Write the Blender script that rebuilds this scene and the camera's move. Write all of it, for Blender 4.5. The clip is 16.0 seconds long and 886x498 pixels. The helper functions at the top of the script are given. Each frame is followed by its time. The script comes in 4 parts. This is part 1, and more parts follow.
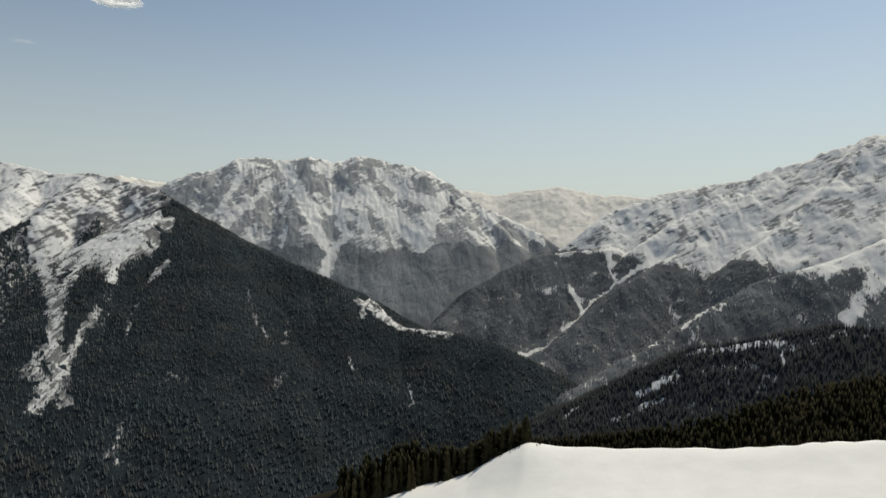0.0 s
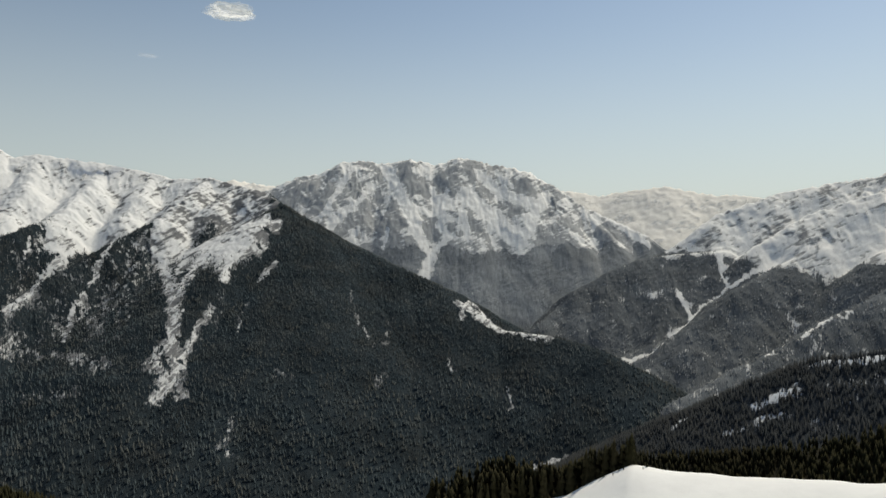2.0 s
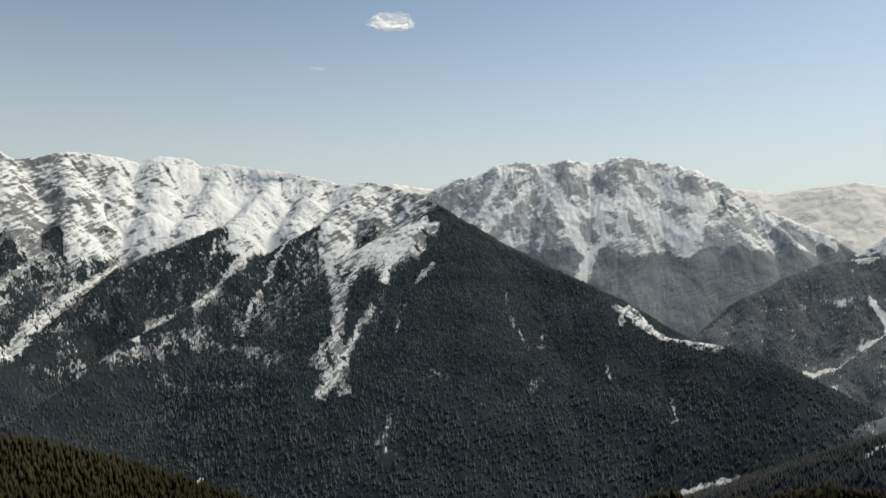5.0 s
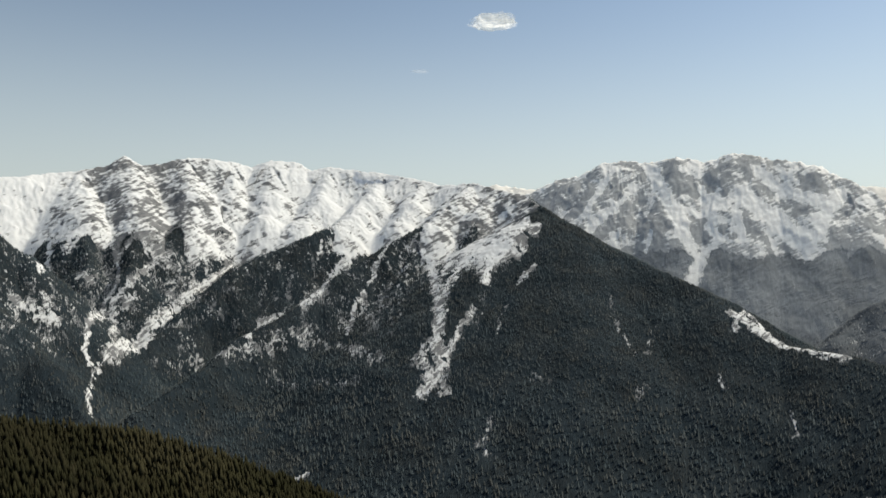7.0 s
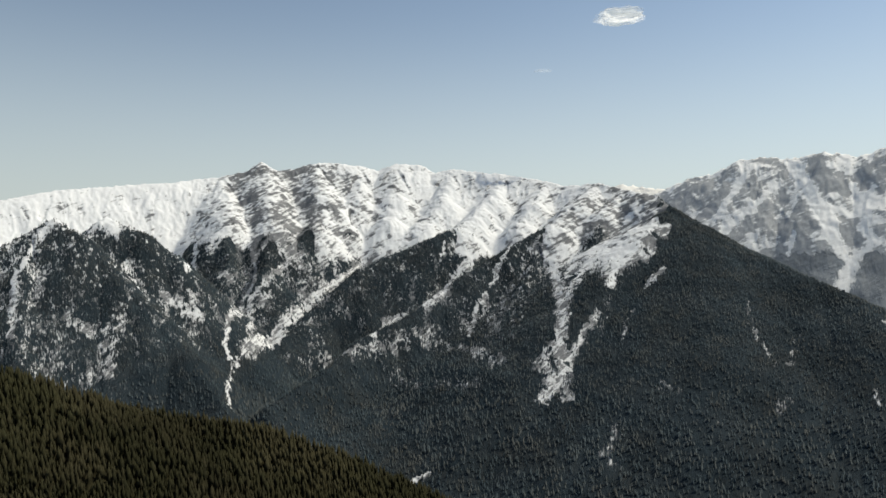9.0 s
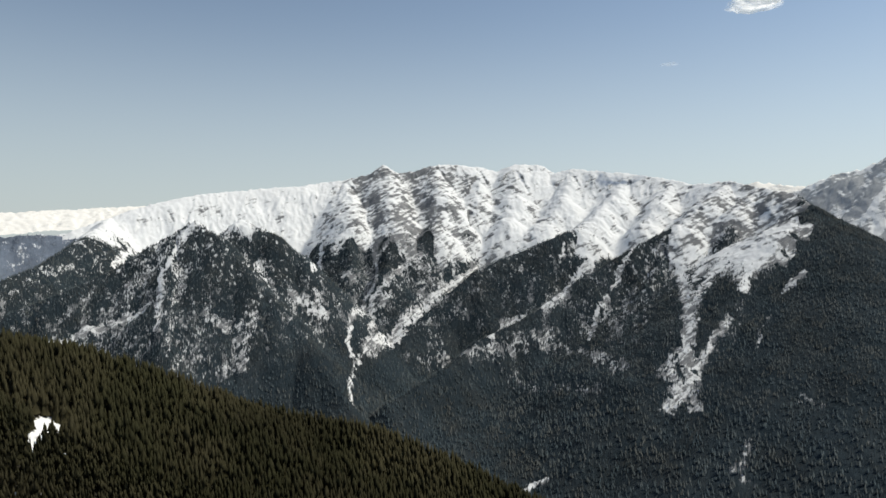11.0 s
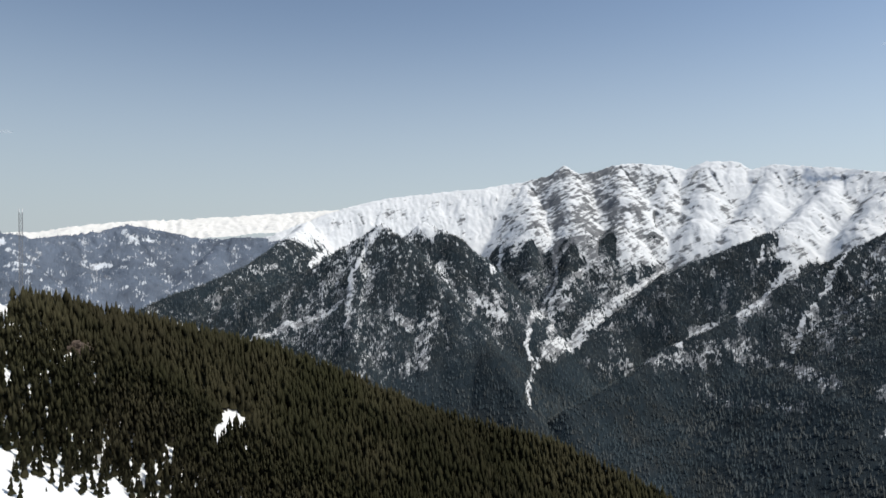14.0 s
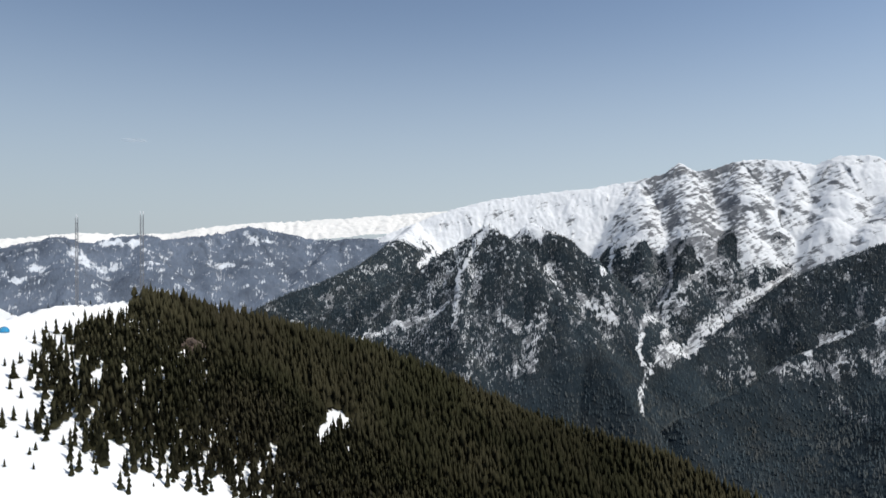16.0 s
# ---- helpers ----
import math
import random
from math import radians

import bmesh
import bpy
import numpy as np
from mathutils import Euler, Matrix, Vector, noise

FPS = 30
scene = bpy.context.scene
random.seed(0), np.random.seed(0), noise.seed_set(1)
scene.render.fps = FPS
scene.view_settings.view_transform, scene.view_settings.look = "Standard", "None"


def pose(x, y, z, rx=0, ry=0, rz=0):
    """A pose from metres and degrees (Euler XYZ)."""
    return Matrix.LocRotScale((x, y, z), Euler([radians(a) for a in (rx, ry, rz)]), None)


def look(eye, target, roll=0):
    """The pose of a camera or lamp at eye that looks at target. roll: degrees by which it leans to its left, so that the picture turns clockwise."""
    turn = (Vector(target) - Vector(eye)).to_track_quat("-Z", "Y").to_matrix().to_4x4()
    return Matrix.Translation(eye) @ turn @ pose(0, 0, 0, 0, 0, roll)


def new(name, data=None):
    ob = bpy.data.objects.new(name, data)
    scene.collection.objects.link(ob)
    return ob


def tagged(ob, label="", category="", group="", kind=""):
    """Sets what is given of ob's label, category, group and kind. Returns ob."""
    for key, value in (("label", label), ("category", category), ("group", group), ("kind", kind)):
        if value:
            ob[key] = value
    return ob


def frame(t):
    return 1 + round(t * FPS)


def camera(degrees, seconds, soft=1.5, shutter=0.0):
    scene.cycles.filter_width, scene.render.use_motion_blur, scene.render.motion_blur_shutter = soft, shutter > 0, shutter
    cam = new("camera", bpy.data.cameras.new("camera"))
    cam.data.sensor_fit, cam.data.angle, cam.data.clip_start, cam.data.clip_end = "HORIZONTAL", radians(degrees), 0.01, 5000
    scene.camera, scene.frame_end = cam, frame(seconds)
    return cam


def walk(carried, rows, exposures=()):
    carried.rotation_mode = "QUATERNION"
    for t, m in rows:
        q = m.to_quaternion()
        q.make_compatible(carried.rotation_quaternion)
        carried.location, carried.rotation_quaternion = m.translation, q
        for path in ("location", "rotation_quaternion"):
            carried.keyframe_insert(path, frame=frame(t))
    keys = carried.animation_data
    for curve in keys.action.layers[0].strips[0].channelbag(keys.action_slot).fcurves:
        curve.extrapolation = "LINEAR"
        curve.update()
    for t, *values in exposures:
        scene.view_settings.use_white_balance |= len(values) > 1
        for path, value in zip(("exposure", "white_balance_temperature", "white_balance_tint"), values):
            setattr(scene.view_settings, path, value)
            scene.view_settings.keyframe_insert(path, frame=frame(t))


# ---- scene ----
cam = camera(65.0, 16.0, soft=1.6)
# seconds, x, y, z, heading to the left, pitch, roll
ROWS = [
    (0, -0.00, 0.00, -0.00, -0.000, -1.214, 0.154),
    (0.5, 0.68, 5.47, 0.09, 2.065, -1.181, 0.131),
    (1, 1.29, 10.93, 0.19, 4.142, -1.149, 0.155),
    (1.5, 1.76, 16.36, 0.29, 6.122, -1.121, 0.151),
    (2, 2.04, 21.75, 0.41, 8.265, -1.098, 0.146),
    (2.5, 2.07, 27.07, 0.55, 10.386, -1.084, 0.128),
    (3, 1.85, 32.26, 0.74, 12.506, -1.070, 0.106),
    (3.5, 1.40, 37.27, 0.98, 14.755, -1.048, 0.047),
    (4, 0.78, 42.10, 1.27, 16.891, -1.027, 0.030),
    (6.5, -3.20, 65.39, 3.03, 27.425, -0.950, 0.050),
    (7, -4.26, 69.88, 3.34, 29.530, -0.937, 0.043),
    (7.5, -5.60, 74.21, 3.61, 31.889, -0.914, 0.021),
    (8, -7.21, 78.42, 3.87, 34.566, -0.896, 0.017),
    (8.5, -9.09, 82.52, 4.13, 37.096, -0.857, 0.027),
    (9, -11.25, 86.55, 4.41, 39.622, -0.831, 0.044),
    (11.5, -23.32, 106.28, 6.08, 51.912, -0.754, 0.072),
    (12, -25.95, 110.12, 6.40, 54.449, -0.729, 0.069),
    (12.5, -28.76, 113.73, 6.69, 56.963, -0.718, 0.089),
    (13, -31.71, 117.03, 6.94, 59.377, -0.715, 0.101),
    (13.5, -34.76, 120.05, 7.13, 61.895, -0.685, 0.099),
    (14, -37.85, 122.74, 7.26, 64.266, -0.658, 0.124),
    (14.5, -40.93, 125.11, 7.33, 66.577, -0.659, 0.096),
    (15, -44.01, 127.27, 7.33, 68.755, -0.651, 0.088),
    (15.5, -47.06, 129.23, 7.31, 70.947, -0.625, 0.105),
    (16, -50.10, 131.07, 7.28, 73.167, -0.601, 0.107),
]
walk(cam, [(t, pose(x, y, z, 90 + pitch, -roll, yaw)) for t, x, y, z, yaw, pitch, roll in ROWS],
     exposures=[(0.0, -0.27, 7250, 4), (4.0, -0.05, 7100, 4), (9.0, 0.06, 6950, 4), (16.0, 0.0, 6250, 8)])

# ---- sky, sun ----
SUN_AZ, SUN_EL = -38.0, 52.0        # degrees to the left of the y axis; above the horizon
world = bpy.data.worlds.new("world")
scene.world = world
world.use_nodes = True
wn = world.node_tree
sky = wn.nodes.new("ShaderNodeTexSky")
sky.sky_type = "NISHITA"
sky.sun_disc = False
sky.sun_elevation = radians(SUN_EL)
sky.sun_rotation = radians(-SUN_AZ)
sky.altitude = 2000.0
sky.air_density, sky.dust_density, sky.ozone_density = 1.0, 2.2, 1.5
wn.nodes["Background"].inputs["Strength"].default_value = 0.12
# spring haze pales the sky towards the horizon
coord = wn.nodes.new("ShaderNodeTexCoord")
height = wn.nodes.new("ShaderNodeSeparateXYZ")
wn.links.new(coord.outputs["Generated"], height.inputs[0])
fade = wn.nodes.new("ShaderNodeMapRange")
fade.interpolation_type = "SMOOTHSTEP"
for key, value in (("From Min", -0.02), ("From Max", 0.36), ("To Min", 0.9), ("To Max", 0.14)):
    fade.inputs[key].default_value = value
wn.links.new(height.outputs[2], fade.inputs["Value"])
haze = wn.nodes.new("ShaderNodeMix")
haze.data_type = "RGBA"
haze.inputs[7].default_value = (4.85, 5.32, 5.68, 1)
wn.links.new(fade.outputs[0], haze.inputs[0])
wn.links.new(sky.outputs[0], haze.inputs[6])
# and glows on the sun's side
toward = wn.nodes.new("ShaderNodeVectorMath")
toward.operation = "DOT_PRODUCT"
toward.inputs[1].default_value = (math.sin(radians(-SUN_AZ)), math.cos(radians(-SUN_AZ)), 0)
wn.links.new(coord.outputs["Generated"], toward.inputs[0])
glow = wn.nodes.new("ShaderNodeMapRange")
for key, value in (("From Min", -1.0), ("From Max", 1.0), ("To Min", 0.76), ("To Max", 1.12)):
    glow.inputs[key].default_value = value
wn.links.new(toward.outputs["Value"], glow.inputs["Value"])
bright = wn.nodes.new("ShaderNodeVectorMath")
bright.operation = "SCALE"
wn.links.new(haze.outputs[2], bright.inputs[0])
wn.links.new(glow.outputs[0], bright.inputs["Scale"])
wn.links.new(bright.outputs[0], wn.nodes["Background"].inputs[0])

sun_data = bpy.data.lights.new("sun", "SUN")
sun_data.energy, sun_data.angle, sun_data.color = 3.6, radians(0.6), (1.0, 0.93, 0.83)
sun = new("sun", sun_data)
sa, se = radians(SUN_AZ), radians(SUN_EL)
sun.matrix_world = look((-math.sin(sa) * math.cos(se) * 900, math.cos(sa) * math.cos(se) * 900, math.sin(se) * 900), (0, 0, 0))


# ---- materials ----
def material(name, rough=0.8):
    m = bpy.data.materials.new(name)
    m.use_nodes = True
    n = m.node_tree.nodes
    n["Principled BSDF"].inputs["Roughness"].default_value = rough
    n["Principled BSDF"].inputs["Specular IOR Level"].default_value = 0.2
    return m, m.node_tree, n["Principled BSDF"]


def link(tree, a, b):
    tree.links.new(a, b)


def noise_node(tree, scale, detail=4.0, rough=0.55, coords=None):
    n = tree.nodes.new("ShaderNodeTexNoise")
    n.inputs["Scale"].default_value = scale
    n.inputs["Detail"].default_value = detail
    n.inputs["Roughness"].default_value = rough
    if coords is None:
        coords = tree.nodes.new("ShaderNodeTexCoord").outputs["Object"]
    link(tree, coords, n.inputs["Vector"])
    return n.outputs["Fac"]


def ramp(tree, fac, stops):
    n = tree.nodes.new("ShaderNodeValToRGB")
    e = n.color_ramp.elements
    while len(e) < len(stops):
        e.new(0.5)
    for k, (p, c) in enumerate(stops):
        e[k].position = p
        e[k].color = (*c, 1) if len(c) == 3 else c
    link(tree, fac, n.inputs["Fac"])
    return n.outputs["Color"]


def calc(tree, op, a, b=0.0, clamp=False):
    n = tree.nodes.new("ShaderNodeMath")
    n.operation = op
    n.use_clamp = clamp
    for k, v in enumerate((a, b)):
        if isinstance(v, (int, float)):
            n.inputs[k].default_value = v
        else:
            link(tree, v, n.inputs[k])
    return n.outputs[0]


def blend(tree, fac, a, b):
    n = tree.nodes.new("ShaderNodeMix")
    n.data_type = "RGBA"
    link(tree, fac, n.inputs[0]) if not isinstance(fac, float) else None
    if isinstance(fac, float):
        n.inputs[0].default_value = fac
    for k, v in ((6, a), (7, b)):
        if isinstance(v, tuple):
            n.inputs[k].default_value = (*v, 1)
        else:
            link(tree, v, n.inputs[k])
    return n.outputs[2]


def bump(tree, bsdf, height, strength, distance):
    n = tree.nodes.new("ShaderNodeBump")
    n.inputs["Strength"].default_value = strength
    n.inputs["Distance"].default_value = distance
    link(tree, height, n.inputs["Height"])
    link(tree, n.outputs[0], bsdf.inputs["Normal"])


def attribute(tree, name):
    n = tree.nodes.new("ShaderNodeAttribute")
    n.attribute_name = name
    return n.outputs["Fac"]


def terrain_material(name, rock_dark, rock_light, litter, snow, edge=0.85, scale=1.0, tree_dulling=0.85, relief=0.45):
    """Snow, rock and woodland floor; the mesh says how much snow and wood a place carries."""
    m, t, b = material(name, 0.85)
    b.inputs["Specular IOR Level"].default_value = 0.02
    s, w = attribute(t, "snow"), attribute(t, "wood")
    flow = t.nodes.new("ShaderNodeCombineXYZ")
    link(t, attribute(t, "run"), flow.inputs[0])
    link(t, calc(t, "MULTIPLY", attribute(t, "fall"), 0.22), flow.inputs[1])
    streak = noise_node(t, 0.06, 6.0, 0.65, flow.outputs[0])
    beds = t.nodes.new("ShaderNodeCombineXYZ")
    link(t, attribute(t, "band"), beds.inputs[0])
    link(t, calc(t, "MULTIPLY", attribute(t, "across"), 0.2), beds.inputs[1])
    strata = noise_node(t, 0.055, 5.0, 0.65, beds.outputs[0])
    spots = noise_node(t, 0.12 * scale, 7.0, 0.7)
    fine = calc(t, "ADD", calc(t, "ADD", calc(t, "MULTIPLY", streak, 0.35), calc(t, "MULTIPLY", strata, 0.35)), calc(t, "MULTIPLY", spots, 0.3))
    mid = noise_node(t, 0.02 * scale, 5.0, 0.6)
    grain = noise_node(t, 0.35 * scale, 4.0, 0.6)
    rock = ramp(t, mid, [(0.3, rock_dark), (0.62, rock_light)])
    rock = blend(t, calc(t, "MULTIPLY", grain, 0.5), rock, tuple(0.6 * c for c in rock_dark))
    floor_c = ramp(t, calc(t, "ADD", calc(t, "MULTIPLY", spots, 0.5), calc(t, "MULTIPLY", noise_node(t, 0.011 * scale, 5.0, 0.6), 0.5)), [(0.35, tuple(0.6 * c for c in litter)), (0.65, tuple(1.3 * c for c in litter))])
    bare = blend(t, w, rock, floor_c)
    wob = calc(t, "ADD", calc(t, "MULTIPLY", calc(t, "SUBTRACT", fine, 0.5), edge * 4.8), calc(t, "MULTIPLY", calc(t, "SUBTRACT", mid, 0.5), edge))
    k = calc(t, "MULTIPLY", calc(t, "SUBTRACT", calc(t, "ADD", s, wob), 0.44), 5.5, True)
    white = ramp(t, mid, [(0.3, tuple(0.93 * c for c in snow)), (0.7, snow)])
    # snow under trees is dulled: litter plus tree shade mixed into one colour
    dulled = ramp(t, spots, [(0.35, tuple(0.42 * c for c in snow)), (0.6, tuple(0.8 * c for c in snow))])
    white = blend(t, calc(t, "MULTIPLY", w, tree_dulling), white, dulled)
    link(t, blend(t, k, bare, white), b.inputs["Base Color"])
    bump(t, b, calc(t, "ADD", fine, calc(t, "MULTIPLY", mid, 2.0)), relief, 6.0 / scale)
    return m


def mountain_material(name, rock_dark, rock_light, wood_dark, wood_brown, snow, tree=0.17, contrast=1.0):
    """A mountainside: snow broken by beds of rock and by single trees; the mesh says how much of either a place carries."""
    m, t, b = material(name, 0.85)
    b.inputs["Specular IOR Level"].default_value = 0.02

    def plane(u, v, squeeze):
        n = t.nodes.new("ShaderNodeCombineXYZ")
        link(t, attribute(t, u), n.inputs[0])
        link(t, calc(t, "MULTIPLY", attribute(t, v), squeeze), n.inputs[1])
        return n.outputs[0]
    strata = noise_node(t, 0.065, 7.0, 0.68, plane("band", "across", 0.22))
    streak = noise_node(t, 0.055, 7.0, 0.66, plane("run", "fall", 0.2))
    mid = noise_node(t, 0.016, 5.0, 0.6)
    grain = noise_node(t, 0.3, 4.0, 0.6)
    beds = calc(t, "ADD", calc(t, "MULTIPLY", strata, 0.7), calc(t, "MULTIPLY", streak, 0.3))
    bare = calc(t, "MULTIPLY", calc(t, "SUBTRACT", calc(t, "ADD", beds, calc(t, "MULTIPLY", attribute(t, "rock"), 0.3)), 0.65), 13.0, True)
    rock = ramp(t, calc(t, "ADD", calc(t, "MULTIPLY", streak, 0.6), calc(t, "MULTIPLY", grain, 0.4)), [(0.36, rock_dark), (0.62, rock_light)])
    white = ramp(t, mid, [(0.3, tuple(0.93 * c for c in snow)), (0.7, snow)])
    column = plane("lateral", "height", 0.38)
    stems = noise_node(t, tree, 3.0, 0.62, column)
    clumps = noise_node(t, tree * 0.16, 4.0, 0.6, column)
    w = attribute(t, "wood")
    spread = calc(t, "ADD", calc(t, "MULTIPLY", stems, 0.6), calc(t, "MULTIPLY", clumps, 0.4))
    trees = calc(t, "MULTIPLY", calc(t, "SUBTRACT", calc(t, "ADD", calc(t, "MULTIPLY", w, 0.42), 0.31), spread), 13.0, True)
    shade = ramp(t, noise_node(t, tree * 0.8, 4.0, 0.6, column), [(0.34, tuple((1 - 0.4 * contrast) * c for c in wood_dark)), (0.66, tuple((1 + 0.35 * contrast) * c for c in wood_dark))])
    stand = calc(t, "MULTIPLY", ramp(t, noise_node(t, 0.0075, 5.0, 0.62), [(0.42, (0, 0, 0)), (0.66, (1, 1, 1))]), ramp(t, stems, [(0.4, (0.15, 0.15, 0.15)), (0.62, (1, 1, 1))]))
    shade = blend(t, stand, shade, wood_brown)
    tone = ramp(t, noise_node(t, 0.0045, 4.0, 0.6), [(0.38, tuple(0.65 * c for c in wood_dark)), (0.62, tuple(1.5 * c for c in wood_dark))])
    shade = blend(t, 0.4, shade, tone)
    # melting snow between trunks is greyed: litter, and tree shade put into its colour
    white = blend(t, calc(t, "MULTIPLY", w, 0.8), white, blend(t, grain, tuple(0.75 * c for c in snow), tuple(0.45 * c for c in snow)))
    land = blend(t, bare, white, rock)
    link(t, blend(t, trees, land, shade), b.inputs["Base Color"])
    relief = calc(t, "ADD", calc(t, "ADD", calc(t, "MULTIPLY", bare, 0.5), beds), calc(t, "MULTIPLY", calc(t, "MULTIPLY", trees, stems), 0.9))
    bump(t, b, relief, 0.5, 7.0)
    return m


def foliage_material(name, dark, light, brown, mottle=0.5):
    m, t, b = material(name, 0.9)
    b.inputs["Specular IOR Level"].default_value = 0.05
    g = t.nodes.new("ShaderNodeNewGeometry")
    c = ramp(t, g.outputs["Random Per Island"], [(0.0, dark), (0.6, light), (0.88, light), (1.0, brown)])
    n = noise_node(t, 1.1, 3.0)
    c = blend(t, n, c, tuple(mottle * v for v in dark))
    stand = ramp(t, noise_node(t, 0.011, 5.0, 0.6), [(0.42, (0, 0, 0)), (0.62, (1, 1, 1))])
    c = blend(t, calc(t, "MULTIPLY", stand, 0.7), c, brown)
    tone = ramp(t, noise_node(t, 0.0045, 4.0, 0.6), [(0.38, tuple(0.6 * v for v in dark)), (0.62, tuple(1.35 * v for v in light))])
    link(t, blend(t, 0.35, c, tone), b.inputs["Base Color"])
    return m


def tree_material(name, dark, light, brown):
    m, t, b = material(name, 0.9)
    b.inputs["Specular IOR Level"].default_value = 0.05
    g = t.nodes.new("ShaderNodeObjectInfo")
    c = ramp(t, g.outputs["Random"], [(0.0, dark), (0.6, light), (0.88, light), (1.0, brown)])
    n = noise_node(t, 1.1, 3.0)
    link(t, blend(t, n, c, tuple(0.5 * v for v in dark)), b.inputs["Base Color"])
    return m


SNOW = (0.77, 0.775, 0.78)
# rock greyed and woods blued a little, standing in for haze
MASSIF_MAT = mountain_material("hazed_massif_ground", (0.1, 0.105, 0.112), (0.25, 0.252, 0.258), (0.022, 0.031, 0.038), (0.05, 0.051, 0.048), SNOW)
# rock, woods and snow lifted: haze in front of them, put into the colour
BACK_MAT = mountain_material("hazed_back_mountain_ground", (0.32, 0.33, 0.34), (0.47, 0.475, 0.48), (0.24, 0.256, 0.27), (0.245, 0.255, 0.265), (0.92, 0.91, 0.89), 0.1, 0.3)
# rock and woods paled to stand in for haze across the valley
RIGHT_MAT = mountain_material("hazed_right_mountain_ground", (0.23, 0.235, 0.24), (0.38, 0.38, 0.38), (0.125, 0.137, 0.148), (0.14, 0.147, 0.154), (0.92, 0.91, 0.89), 0.15, 0.4)
# rock and snow drawn towards one pale tone, a painted haze for both far ranges
FAR_MAT = mountain_material("hazed_far_range_ground", (0.54, 0.545, 0.55), (0.66, 0.66, 0.655), (0.45, 0.45, 0.45), (0.46, 0.45, 0.45), (0.85, 0.825, 0.78), 0.1)
# blue-grey cast on woods, rock and snow is haze painted in
HILLS_MAT = mountain_material("hazed_far_hills_ground", (0.2, 0.215, 0.24), (0.3, 0.31, 0.33), (0.115, 0.138, 0.178), (0.125, 0.14, 0.17), (0.72, 0.75, 0.79), 0.12, 0.5)
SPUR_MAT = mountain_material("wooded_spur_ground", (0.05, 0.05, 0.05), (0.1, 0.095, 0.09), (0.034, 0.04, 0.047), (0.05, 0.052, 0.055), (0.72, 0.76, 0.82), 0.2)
GROUND_MAT = terrain_material("near_ground", (0.05, 0.045, 0.04), (0.12, 0.1, 0.09), (0.026, 0.024, 0.017), (0.87, 0.87, 0.865), 0.25, 4.0, 0.3, 0.12)

WOOD_NEAR = foliage_material("spruce_needles", (0.017, 0.017, 0.009), (0.038, 0.037, 0.018), (0.058, 0.049, 0.029), 0.6)
WOOD_NEAR_OBJ = tree_material("spruce_crown_needles", (0.018, 0.019, 0.009), (0.042, 0.04, 0.019), (0.062, 0.051, 0.03))
# the four distant woods below are paled and blued, haze put into the needles' colour
WOOD_MASSIF = foliage_material("hazed_distant_woods", (0.044, 0.06, 0.07), (0.062, 0.082, 0.094), (0.11, 0.104, 0.09), 0.85)
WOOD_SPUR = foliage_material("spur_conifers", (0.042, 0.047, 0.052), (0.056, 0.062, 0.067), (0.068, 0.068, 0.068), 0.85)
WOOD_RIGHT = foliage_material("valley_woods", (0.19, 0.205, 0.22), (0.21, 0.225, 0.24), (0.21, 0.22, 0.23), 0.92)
WOOD_HILLS = foliage_material("haze_tinted_hill_woods", (0.13, 0.152, 0.19), (0.145, 0.167, 0.205), (0.15, 0.167, 0.195), 0.9)
BARK, _t, _b = material("spruce_bark", 0.9)
link(_t, ramp(_t, noise_node(_t, 6.0), [(0.3, (0.05, 0.035, 0.025)), (0.7, (0.12, 0.09, 0.07))]), _b.inputs["Base Color"])
# steel grey lifted to stand in for haze on the masts
STEEL, _t, _b = material("hazed_weathered_galvanised_steel", 0.5)
_b.inputs["Metallic"].default_value = 0.6
link(_t, ramp(_t, noise_node(_t, 3.0), [(0.3, (0.2, 0.2, 0.21)), (0.7, (0.3, 0.3, 0.31))]), _b.inputs["Base Color"])
WHITE_PLASTIC, _t, _b = material("white_antenna_plastic", 0.4)
link(_t, ramp(_t, noise_node(_t, 2.0), [(0.3, (0.68, 0.68, 0.68)), (0.7, (0.8, 0.8, 0.8))]), _b.inputs["Base Color"])
BLUE_CLOTH, _t, _b = material("blue_tent_cloth", 0.6)
link(_t, ramp(_t, noise_node(_t, 4.0), [(0.3, (0.03, 0.22, 0.42)), (0.7, (0.05, 0.32, 0.55))]), _b.inputs["Base Color"])
DARK_CLOTH, _t, _b = material("dark_tent_cloth", 0.7)
link(_t, ramp(_t, noise_node(_t, 4.0), [(0.3, (0.03, 0.032, 0.036)), (0.7, (0.06, 0.062, 0.066))]), _b.inputs["Base Color"])
ROCK, _t, _b = material("brown_outcrop_rock", 0.85)
link(_t, ramp(_t, noise_node(_t, 0.5, 6.0), [(0.3, (0.045, 0.033, 0.026)), (0.7, (0.15, 0.112, 0.088))]), _b.inputs["Base Color"])


